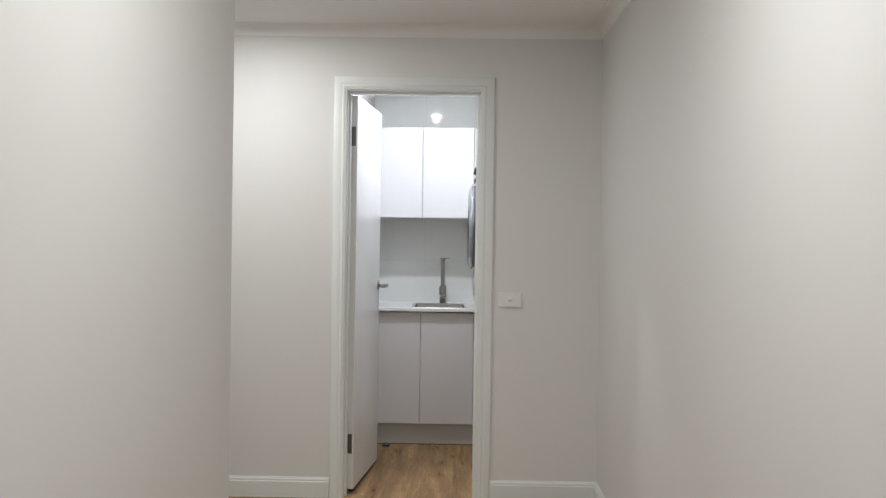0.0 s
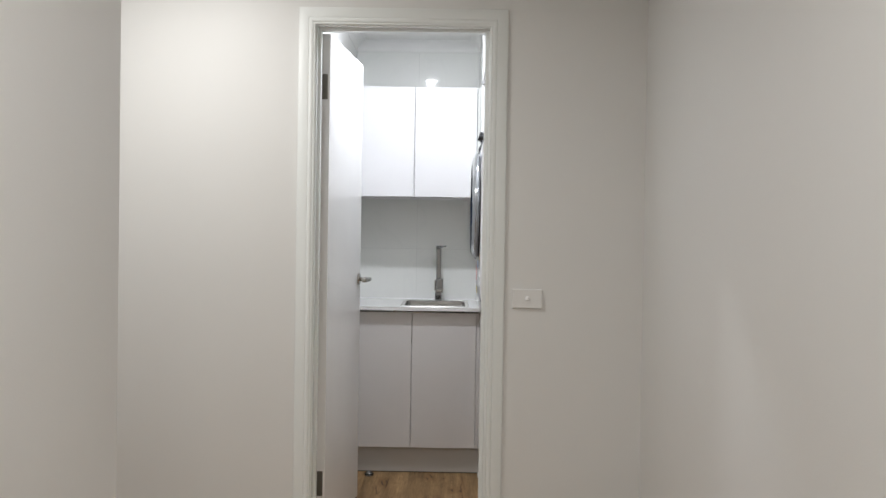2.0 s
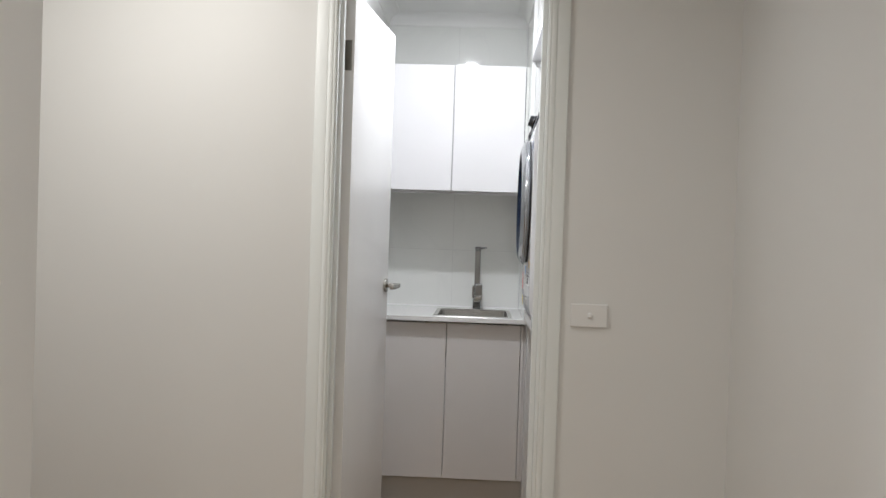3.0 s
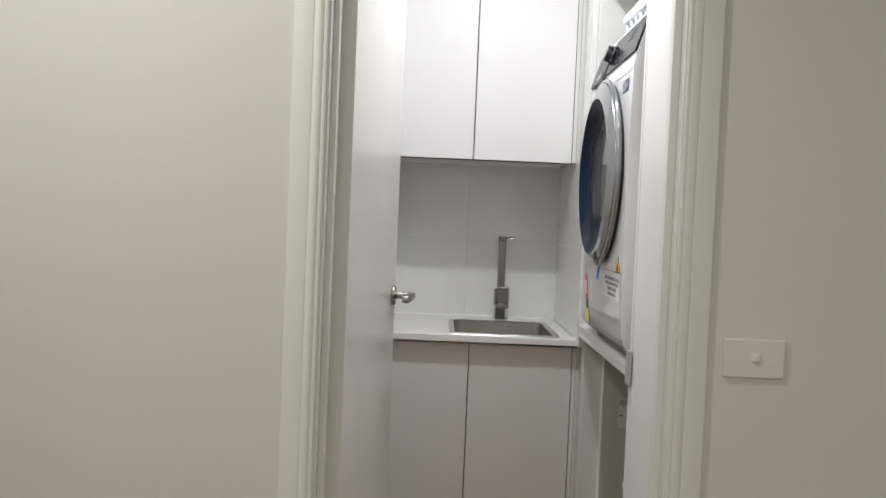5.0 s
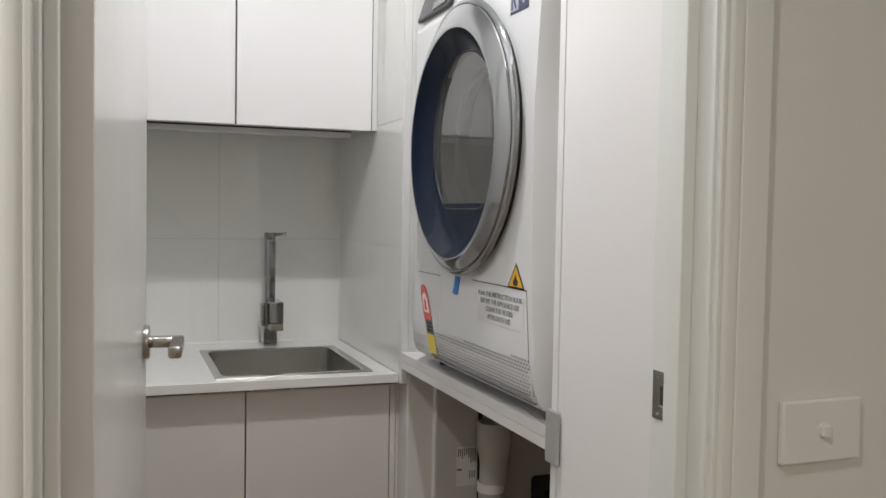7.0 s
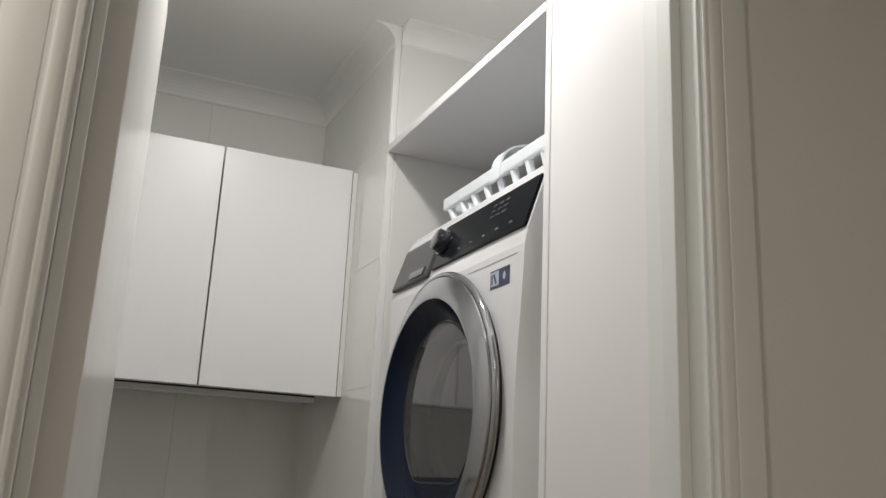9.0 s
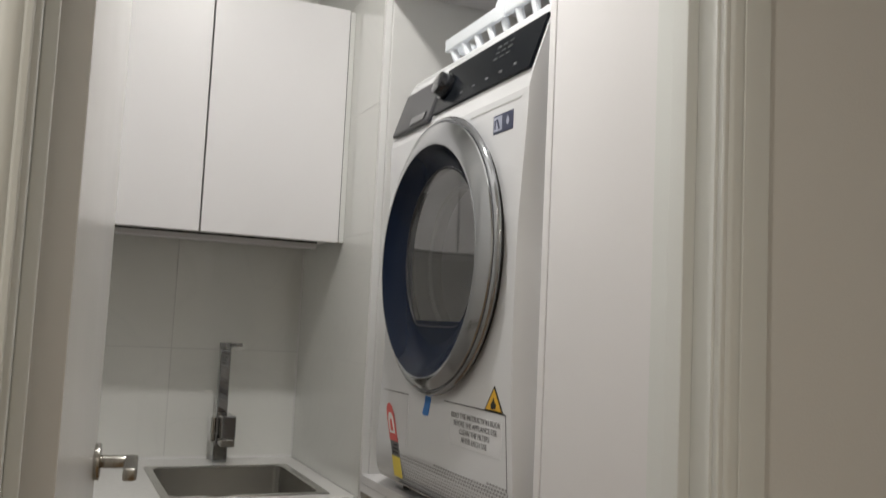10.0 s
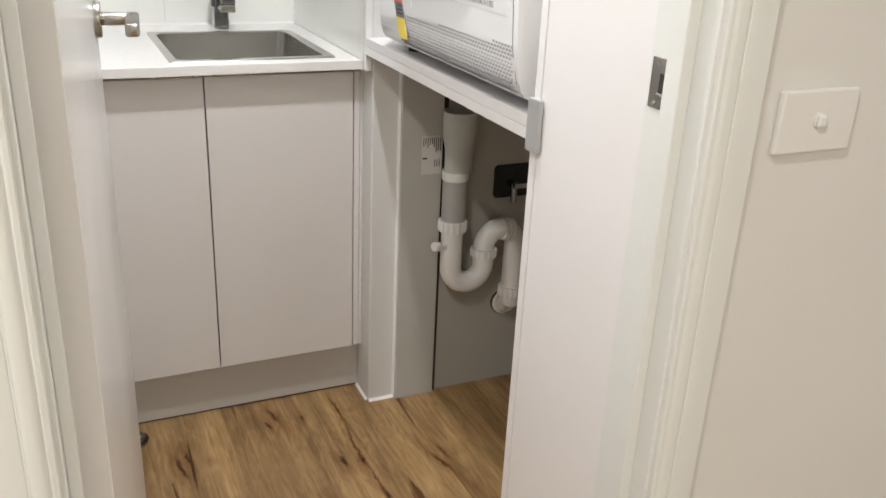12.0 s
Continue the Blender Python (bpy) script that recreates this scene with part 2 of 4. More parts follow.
PVCGREY = material("grey_pvc", (0.42, 0.42, 0.41), 0.35, vary=0.05, vary_scale=12)
PVC = material("pvc_pipe", (0.52, 0.525, 0.49), 0.30, vary=0.03, vary_scale=12)
BASKET = material("basket_plastic", (0.80, 0.84, 0.88), 0.35, vary=0.02, vary_scale=10)
YELLOW = material("label_yellow", (0.75, 0.42, 0.03), 0.45)
LABELYELLOW = material("sticker_yellow", (0.80, 0.62, 0.10), 0.5)
RED = material("sticker_red", (0.70, 0.12, 0.11), 0.5)
VENT = material("vent_grey", (0.30, 0.30, 0.31), 0.6)
GREY = material("print_grey", (0.16, 0.16, 0.17), 0.6)
INK = material("print_black", (0.02, 0.02, 0.02), 0.6)
PAPER = material("label_paper", (0.80, 0.80, 0.78), 0.5)
BLUE = material("blue_tape", (0.04, 0.22, 0.62), 0.5, vary=0.1, vary_scale=60)
BADGE = material("badge_blue", (0.035, 0.045, 0.095), 0.35)
BADGEPALE = material("badge_pale", (0.42, 0.45, 0.56), 0.4)
# paper toned down to match the darkened support panel
LABELDULL = material("dull_label", (0.65, 0.645, 0.62), 0.5)
FAINT = material("faint_print", (0.055, 0.058, 0.062), 0.5)
BRACKET = material("aluminium_bracket", (0.55, 0.56, 0.57), 0.4, 0.6)

GLASS = bpy.data.materials.new("door_glass")
GLASS.use_nodes = True
_n = GLASS.node_tree.nodes
_n.clear()
_out, _mix = _n.new("ShaderNodeOutputMaterial"), _n.new("ShaderNodeMixShader")
_clear, _gloss, _fres = _n.new("ShaderNodeBsdfTransparent"), _n.new("ShaderNodeBsdfGlossy"), _n.new("ShaderNodeFresnel")
_clear.inputs[0].default_value = (0.86, 0.87, 0.89, 1)
_gloss.inputs["Roughness"].default_value = 0.03
_fres.inputs["IOR"].default_value = 2.15
GLASS.node_tree.links.new(_fres.outputs[0], _mix.inputs[0])
GLASS.node_tree.links.new(_clear.outputs[0], _mix.inputs[1])
GLASS.node_tree.links.new(_gloss.outputs[0], _mix.inputs[2])
_hazed, _haze = _n.new("ShaderNodeMixShader"), _n.new("ShaderNodeBsdfDiffuse")
_haze.inputs[0].default_value = (0.72, 0.72, 0.72, 1)
_hazed.inputs[0].default_value = 0.09     # diffuse haze mixed in, to lift the dark glass
GLASS.node_tree.links.new(_mix.outputs[0], _hazed.inputs[1])
GLASS.node_tree.links.new(_haze.outputs[0], _hazed.inputs[2])
GLASS.node_tree.links.new(_hazed.outputs[0], _out.inputs[0])

GLOW = bpy.data.materials.new("led_diffuser")
GLOW.use_nodes = True
_p = GLOW.node_tree.nodes["Principled BSDF"]
_p.inputs["Emission Color"].default_value = (1.0, 0.97, 0.94, 1)
_p.inputs["Emission Strength"].default_value = 14.0


# ---- mesh helpers ----
def mesh_of(bm, mat, smooth=False):
    me = bpy.data.meshes.new("mesh")
    bm.normal_update()
    bm.to_mesh(me)
    bm.free()
    me.materials.append(mat)
    if smooth:
        for f in me.polygons:
            f.use_smooth = True
        me.set_sharp_from_angle(angle=radians(35))
    return me


def part(name, bm, mat, parent=None, label="", smooth=False):
    ob = new(name, mesh_of(bm, mat, smooth))
    if parent is not None:
        ob.parent = parent
        ob.matrix_parent_inverse = parent.matrix_world.inverted()
    if label:
        ob["label"] = label
    return ob


def thing(name, x, y, z, label, category, group="", turn=0.0):
    ob = new(name)
    ob.empty_display_size = 0.05
    ob.matrix_world = pose(x, y, z, 0, 0, turn)
    return tagged(ob, label, category, group)


def structure(name, bm, mat, label="", category="", smooth=False):
    return tagged(part(name, bm, mat, None, "", smooth), label, category, "", "structure")


def box(x0, x1, y0, y1, z0, z1, bevel=0.0, seg=2, bm=None):
    own = bmesh.new()
    bmesh.ops.create_cube(own, size=1)
    bmesh.ops.scale(own, vec=(x1 - x0, y1 - y0, z1 - z0), verts=own.verts)
    bmesh.ops.translate(own, vec=((x0 + x1) / 2, (y0 + y1) / 2, (z0 + z1) / 2), verts=own.verts)
    if bevel:
        bmesh.ops.bevel(own, geom=own.edges[:], offset=bevel, segments=seg, affect="EDGES", profile=0.5)
    if bm is None:
        return own
    join(bm, own)
    return bm


def join(bm, other):
    me = bpy.data.meshes.new("tmp")
    other.to_mesh(me)
    other.free()
    bm.from_mesh(me)
    bpy.data.meshes.remove(me)


def cyl(p, q, r, r2=None, seg=24, bevel=0.0, bm=None, caps=True):
    own = bmesh.new()
    p, q = Vector(p), Vector(q)
    d = (q - p).length
    bmesh.ops.create_cone(own, cap_ends=caps, segments=seg, radius1=r, radius2=r if r2 is None else r2, depth=d)
    if bevel:
        rim = [e for e in own.edges if len([f for f in e.link_faces if len(f.verts) > 4]) == 1]
        bmesh.ops.bevel(own, geom=rim, offset=bevel, segments=2, affect="EDGES", profile=0.5)
    m = Matrix.Translation((p + q) / 2) @ (q - p).to_track_quat("Z", "Y").to_matrix().to_4x4()
    bmesh.ops.transform(own, matrix=m, verts=own.verts)
    if bm is None:
        return own
    join(bm, own)
    return bm


def prism(points, a, b, axis, bm=None):
    """A closed outline swept from a to b along an axis; the outline lies in the other two axes, in order."""
    own = bmesh.new() if bm is None else bm

    def at(u, v, w):
        return {"x": (w, u, v), "y": (u, w, v), "z": (u, v, w)}[axis]

    low = [own.verts.new(at(u, v, a)) for u, v in points]
    top = [own.verts.new(at(u, v, b)) for u, v in points]
    n = len(points)
    fs = [own.faces.new(low), own.faces.new(top)]
    for k in range(n):
        fs.append(own.faces.new((low[k], low[(k + 1) % n], top[(k + 1) % n], top[k])))
    bmesh.ops.recalc_face_normals(own, faces=own.faces[:])
    return own


def revolve(profile, centre, axis="x", seg=64, bm=None):
    """A profile of (radius, along) turned about an axis through centre."""
    own = bmesh.new() if bm is None else bm
    rings = []
    for r, a in profile:
        ring = []
        for k in range(seg):
            t = 2 * math.pi * k / seg
            u, v = r * math.cos(t), r * math.sin(t)
            off = {"x": (a, u, v), "y": (u, a, v), "z": (u, v, a)}[axis]
            ring.append(own.verts.new(Vector(centre) + Vector(off)))
        rings.append(ring)
    for A, B in zip(rings, rings[1:]):
        for k in range(seg):
            own.faces.new((A[k], A[(k + 1) % seg], B[(k + 1) % seg], B[k]))
    bmesh.ops.recalc_face_normals(own, faces=own.faces[:])
    return own


def tube(points, r, seg=20):
    """A round pipe along points."""
    own = bmesh.new()
    pts = [Vector(p) for p in points]
    rings = []
    ref = Vector((0.13, 1, 0.07)).normalized()
    for k, p in enumerate(pts):
        d = (pts[min(k + 1, len(pts) - 1)] - pts[max(k - 1, 0)]).normalized()
        u = d.cross(ref).normalized()
        v = d.cross(u).normalized()
        rings.append([own.verts.new(p + r * (math.cos(t) * u + math.sin(t) * v)) for t in (2 * math.pi * i / seg for i in range(seg))])
    for A, B in zip(rings, rings[1:]):
        for i in range(seg):
            own.faces.new((A[i], A[(i + 1) % seg], B[(i + 1) % seg], B[i]))
    own.faces.new(rings[0])
    own.faces.new(rings[-1])
    bmesh.ops.recalc_face_normals(own, faces=own.faces[:])
    return own


def arc(centre, r, a0, a1, n=10):
    """Points of an arc in the x-z plane."""
    return [(centre[0] + r * math.cos(radians(a0 + (a1 - a0) * k / n)), centre[1], centre[2] + r * math.sin(radians(a0 + (a1 - a0) * k / n))) for k in range(n + 1)]


def lettering(name, text, size, m, mat, parent, depth=0.0002):
    cu = bpy.data.curves.new("text", "FONT")
    cu.body, cu.size, cu.align_x, cu.align_y, cu.extrude, cu.space_line = text, size, "CENTER", "CENTER", depth, 1.05
    tmp = new("text", cu)
    bpy.context.view_layer.update()
    me = bpy.data.meshes.new_from_object(tmp.evaluated_get(bpy.context.evaluated_depsgraph_get()))
    bpy.data.objects.remove(tmp)
    me.materials.clear()
    me.materials.append(mat)
    ob = new(name, me)
    ob.matrix_world = m
    ob.parent = parent
    ob.matrix_parent_inverse = parent.matrix_world.inverted()
    return ob


# ---- plan ----
X_L, X_R = 0.036, 1.505          # hall walls
Y_CORNER = -1.494                # where the hall opens to one side
Y_BACK, X_FAR = -6.4, -2.4       # ends of the hall
WT = 0.10                        # thickness of the door wall
JX0, JX1, JZ = 0.227, 0.896, 2.060   # door opening between its linings
LX0, LX1 = 0.19, 0.905           # laundry walls
NIB_X = 0.922                    # plaster face beside the cupboards
LY1 = 1.732                      # laundry back wall
RY0, RY1, RX1 = 0.374, 1.122, 1.51   # dryer recess

# walls
structure("wall_door_side", box(X_FAR, JX0 - 0.02, 0, WT, 0, CEIL), PAINT, "matt off-white painted plaster wall", "wall")
structure("wall_door_side", box(JX1 + 0.02, X_R + 0.1, 0, WT, 0, CEIL), PAINT, "matt off-white painted plaster wall beside the door", "wall")
structure("wall_over_door", box(JX0 - 0.02, JX1 + 0.02, 0, WT, JZ + 0.02, CEIL), PAINT, "off-white painted plaster above the doorway", "wall")
structure("wall_right", box(X_R, X_R + 0.1, Y_BACK, 0, 0, CEIL), PAINT, "long off-white painted plaster hall wall", "wall")
bm = box(X_FAR, X_L, Y_BACK, Y_CORNER, 0, CEIL, 0.004)
structure("wall_left", bm, PAINT, "off-white plaster hall wall ending in a square corner", "wall")
structure("wall_back", box(X_L, X_R, Y_BACK - 0.1, Y_BACK, 0, CEIL), PAINT, "plain off-white wall closing the hall", "wall")
structure("wall_far", box(X_FAR - 0.1, X_FAR, Y_CORNER, 0, 0, CEIL), PAINT, "plain off-white wall closing the side passage", "wall")
structure("wall_laundry_left", box(LX0 - 0.1, LX0, WT, LY1, 0, CEIL), PAINT, "off-white laundry side wall", "wall")
structure("wall_laundry_back", box(LX0 - 0.1, RX1, LY1, LY1 + 0.1, 0, CEIL), PAINT, "laundry back wall", "wall")
structure("wall_nib", box(NIB_X, RX1, RY1, LY1, 0, CEIL, 0.004), PAINT, "white plaster nib between cupboards and dryer recess", "wall")
structure("wall_recess_near", box(0.912, RX1, WT, RY0 - 0.018, 0, CEIL), PAINT, "white plaster return beside the doorway", "wall")
structure("wall_recess_back", box(RX1, RX1 + 0.1, 0, LY1 + 0.1, 0, CEIL), PAINT, "white wall at the back of the dryer recess", "wall")
structure("ceiling", box(X_FAR - 0.1, RX1 + 0.1, Y_BACK - 0.1, LY1 + 0.1, CEIL, CEIL + 0.1), CEILING, "flat white plasterboard ceiling", "ceiling")


def cove(name, a, b, along, wall, sign, z=CEIL, r=0.056):
    """A coved cornice: along 'x' the wall is at y = wall and the room lies on the side of sign."""
    pts = [(wall, z), (wall, z - r)]
    for k in range(9):
        t = radians(90 * k / 8)
        pts.append((wall + sign * (0.004 + (r - 0.008) * (1 - math.cos(t))), z - r + 0.004 + (r - 0.008) * math.sin(t)))
    pts.append((wall + sign * r, z))
    return structure(name, prism(pts, a, b, along), CEILING, "white coved plaster cornice", "cornice")


cove("cornice_door_wall", X_FAR, X_R, "x", 0.0, -1)
cove("cornice_hall", Y_BACK, 0.0, "y", X_R, -1)
cove("cornice_hall", Y_BACK, Y_CORNER, "y", X_L, 1)
cove("cornice_passage", X_FAR, X_L, "x", Y_CORNER, 1)
cove("cornice_laundry", LX0, LX1, "x", LY1 - 0.009, -1, r=0.06)
cove("cornice_laundry", RY1, LY1, "y", LX1 + 0.004, -1, r=0.06)
cove("cornice_laundry", WT, LY1, "y", LX0, 1, r=0.06)
cove("cornice_recess", NIB_X, RX1, "x", RY1, -1, r=0.05)


# skirting with a stepped top
def skirting(name, a, b, along, wall, sign, h=0.102):
    t = 0.013
    pts = [(0, 0), (t, 0), (t, h - 0.022), (t - 0.003, h - 0.019), (t - 0.003, h - 0.010), (t - 0.007, h - 0.004), (t - 0.008, h), (0, h)]
    pts = [(wall + sign * u, v) for u, v in pts]
    return structure(name, prism(pts, a, b, along), TRIM, "white painted skirting board with a moulded top", "skirting")


skirting("baseboard_door_wall", X_FAR, 0.155, "x", 0.0, -1)
skirting("baseboard_door_wall", 0.966, X_R, "x", 0.0, -1)
skirting("baseboard_hall", Y_BACK, 0.0, "y", X_R, -1)
skirting("baseboard_hall", Y_BACK, Y_CORNER, "y", X_L, 1)
skirting("baseboard_passage", X_FAR, X_L, "x", Y_CORNER, 1)

# door frame: linings with a stop, and a moulded architrave
frame_ob = thing("door_frame", (JX0 + JX1) / 2, 0.05, 0, "white painted door frame with a moulded architrave", "door frame")
frame_ob["kind"] = "structure"
part("jamb", box(JX0 - 0.019, JX0, -0.002, WT + 0.004, 0, JZ + 0.019, 0.0015), TRIM, frame_ob)
part("jamb", box(JX1, JX1 + 0.019, -0.002, WT + 0.004, 0, JZ + 0.019, 0.0015), TRIM, frame_ob)
part("head_jamb", box(JX0, JX1, -0.002, WT + 0.004, JZ, JZ + 0.019, 0.0015), TRIM, frame_ob)
part("door_stop", box(JX0, JX0 + 0.012, 0.028, 0.060, 0, JZ, 0.0015), TRIM, frame_ob)
part("door_stop", box(JX1 - 0.016, JX1, 0.028, 0.056, 0, JZ, 0.0015), TRIM, frame_ob)
part("door_stop", box(JX0 + 0.012, JX1 - 0.016, 0.028, 0.060, JZ - 0.012, JZ, 0.0015), TRIM, frame_ob)

# section of the architrave: distance from the inner edge, height off the wall
ARCH = [(0.0, 0.0), (0.0, 0.0085), (0.0015, 0.0105), (0.005, 0.0112), (0.0062, 0.0098), (0.0074, 0.0098), (0.0086, 0.0118), (0.0115, 0.0142),
        (0.0155, 0.0156), (0.020, 0.0152), (0.0235, 0.0138), (0.0250, 0.0120), (0.0262, 0.0120), (0.0272, 0.0134), (0.030, 0.0136),
        (0.0605, 0.0126), (0.0640, 0.0112), (0.0655, 0.0085), (0.066, 0.0)]


def architrave():
    xi0, xi1, zi = JX0 - 0.005, JX1 + 0.004, JZ + 0.005
    bm = bmesh.new()
    rows = []
    for d, h in ARCH:
        path = [(xi0 - d, 0.0), (xi0 - d, zi + d), (xi1 + d, zi + d), (xi1 + d, 0.0)]
        rows.append([bm.verts.new((x, -h, z)) for x, z in path])
    for A, B in zip(rows, rows[1:]):
        for k in range(3):
            bm.faces.new((A[k], A[k + 1], B[k + 1], B[k]))
    bmesh.ops.recalc_face_normals(bm, faces=bm.faces[:])
    return bm


part("architrave", architrave(), TRIM, frame_ob, smooth=True)
strike = part("strike_plate", box(JX1 - 0.0015, JX1 + 0.001, 0.0575, 0.098, 1.018, 1.076, 0.0007), NICKEL, frame_ob, "satin nickel strike plate")
part("latch_hole", box(JX1 - 0.0022, JX1 - 0.0004, 0.0620, 0.0815, 1.033, 1.059, 0.0006), SHADOWGAP, strike)
part("lip", cyl((JX1 - 0.0026, 0.0660, 1.0335), (JX1 - 0.0026, 0.0815, 1.0355), 0.0022, seg=14, bevel=0.0005), BEZEL, strike, "curved bright lip", True)
part("screw", cyl((JX1 - 0.0024, 0.085, 1.069), (JX1, 0.086, 1.070), 0.0022, seg=12), STEEL, strike)
part("screw", cyl((JX1 - 0.0024, 0.085, 1.025), (JX1, 0.086, 1.024), 0.0022, seg=12), STEEL, strike)

# ---- door leaf, standing open into the laundry ----
LEAF = 0.640
door = thing("door_1", 0.2665, 0.083, 0.020, "flush white enamelled door standing open into the laundry", "door", turn=-5.9)
door["kind"] = "structure"


def in_door(bm):
    bmesh.ops.transform(bm, matrix=door.matrix_world, verts=bm.verts)
    return bm


part("leaf", in_door(box(-0.034, 0, 0, LEAF, 0, 2.030, 0.0015)), DOOR, door)
for z in (1.770, 0.185):
    hinge = part("hinge", in_door(box(-0.0335, -0.008, -0.0022, 0.0, z, z + 0.10, 0.001)), HINGE, door, "nickel butt hinge, darkened for shadow")
    part("hinge_pin", in_door(cyl((-0.036, -0.004, z), (-0.036, -0.004, z + 0.10), 0.0055, seg=14, bevel=0.001)), HINGE, hinge)
for side in (1, -1):
    x0 = 0.0 if side > 0 else -0.035
    yh, zh = LEAF - 0.055, 1.027
    rose = part("handle_rose", in_door(cyl((x0, yh, zh), (x0 + side * 0.009, yh, zh), 0.027, seg=36, bevel=0.0015)), NICKEL, door, "round satin nickel handle rose", True)
    bm = cyl((x0 + side * 0.008, yh, zh), (x0 + side * 0.056, yh, zh), 0.0095, seg=24, bevel=0.001)
    bm = box(min(x0 + side * 0.043, x0 + side * 0.062), max(x0 + side * 0.043, x0 + side * 0.062), yh - 0.115, yh + 0.010, zh - 0.009, zh + 0.009, 0.004, 3, bm)
    part("handle_lever", in_door(bm), NICKEL, rose, smooth=True)
part("door_seal", in_door(box(-0.031, -0.004, 0.02, LEAF - 0.001, -0.014, 0.0)), RUBBER, door)

# door stop on the laundry floor
stop = thing("floor_door_stop", 0.350, 1.135, 0.0, "small chrome dome door stop screwed to the floor", "door stop")
part("dome", revolve([(0.0, 0.026), (0.010, 0.025), (0.016, 0.020), (0.019, 0.012), (0.022, 0.002), (0.022, 0.0)], (0.350, 1.135, 0.0), "z", 28), CHROME, stop, smooth=True)
part("buffer", revolve([(0.0235, 0.007), (0.0245, 0.010), (0.0235, 0.013), (0.019, 0.013), (0.019, 0.007), (0.0235, 0.007)], (0.350, 1.135, 0.0), "z", 28), RUBBER, stop, smooth=True)

# ---- light switch on the hall wall ----
sw = thing("light_switch", 1.056, 0.0, 1.014, "white plastic wall plate with one small switch", "light switch")
part("plate", box(0.998, 1.114, -0.009, 0.0, 0.978, 1.052, 0.003, 3), PLASTIC, sw)
part("surround", cyl((1.058, -0.0085, 1.016), (1.058, -0.0105, 1.016), 0.0095, seg=28, bevel=0.0006), PLASTIC, sw, smooth=True)
part("dolly", box(1.0515, 1.0645, -0.0155, -0.009, 1.0085, 1.0235, 0.003, 3), PLASTIC, sw)


# ---- downlights ----
def downlight(x, y):
    d = thing("downlight", x, y, CEIL, "round white recessed LED downlight in the ceiling", "downlight", "ceiling downlights")
    part("trim_ring", revolve([(0.055, 0.0), (0.055, -0.003), (0.050, -0.006), (0.042, -0.006), (0.040, -0.002), (0.040, 0.0)], (x, y, CEIL), "z", 40), PLASTIC, d, smooth=True)
    part("diffuser", cyl((x, y, CEIL - 0.004), (x, y, CEIL - 0.001), 0.030, seg=40), GLOW, d)
    return d


for x, y, _ in HALL_LIGHTS + LAUNDRY_LIGHTS:
    downlight(x, y)

# ---- cupboards under the counter ----
CF = 1.178       # face of the lower doors
low = thing("base_cabinet", 0.555, 1.45, 0, "white two-door cupboard under the laundry counter, darkened for shade", "cabinet")
part("body", box(LX0 + 0.004, NIB_X - 0.001, CF + 0.060, LY1 - 0.012, 0.135, 0.640), CARCASS, low)
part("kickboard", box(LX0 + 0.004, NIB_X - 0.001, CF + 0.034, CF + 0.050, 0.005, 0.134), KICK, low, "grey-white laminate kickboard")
# unseen board, added to stop light through the door split reaching the kickboard
part("bottom_board", box(LX0 + 0.004, NIB_X - 0.001, CF + 0.0185, CF + 0.060, 0.1355, 0.150), CARCASS, low)
part("floor_gap", box(LX0 + 0.004, NIB_X - 0.001, CF + 0.038, CF + 0.048, 0.0, 0.0049), SHADOWGAP, low)
for x0, x1, g0, g1 in ((0.226, 0.5575, 0.459, 0.541), (0.5605, 0.8955, 0.576, 0.658)):
    d = part("door", box(x0, x1, CF, CF + 0.017, 0.140, 0.851, 0.001, 1), SHADEDDOOR, low)
    part("finger_pull", box(g0, g1, CF - 0.003, CF + 0.010, 0.8515, 0.856, 0.0006, 1), NICKEL, d, "thin metal finger pull")
part("filler", box(0.8985, 0.9120, CF + 0.002, CF + 0.018, 0.140, 0.851, 0.001, 1), SHADEDDOOR, low)
part("scribe_strip", box(0.9135, NIB_X - 0.0005, CF + 0.004, CF + 0.018, 0.140, 0.8605, 0.0006, 1), SHADEDDOOR, low)

# counter with a cut-out for the sink
SX0, SX1, SY0, SY1 = 0.492, 0.857, 1.184, 1.588
CT, CB = 0.882, 0.8615
CY0 = 1.146
bm = box(LX0 + 0.003, SX0 + 0.008, CY0, LY1 - 0.010, CB, CT)
box(SX1 - 0.008, LX1 - 0.001, CY0, LY1 - 0.010, CB, CT, bm=bm)
box(SX0 + 0.008, SX1 - 0.008, CY0, SY0 + 0.008, CB, CT, bm=bm)
box(SX0 + 0.008, SX1 - 0.008, SY1 - 0.008, LY1 - 0.010, CB, CT, bm=bm)
counter = tagged(part("countertop", bm, STONE), "white laminate worktop with a cut-out for the sink", "countertop")
part("front_edge", box(LX0 + 0.003, NIB_X - 0.003, CY0 - 0.003, CY0 - 0.0002, CB, CT, 0.001), STONE, counter)
bead = prism([(LY1 - 0.010, CT), (LY1 - 0.016, CT), (LY1 - 0.010, CT + 0.006)], LX0 + 0.003, LX1 - 0.002, "x")
part("silicone_bead", bead, SILICONE, counter)


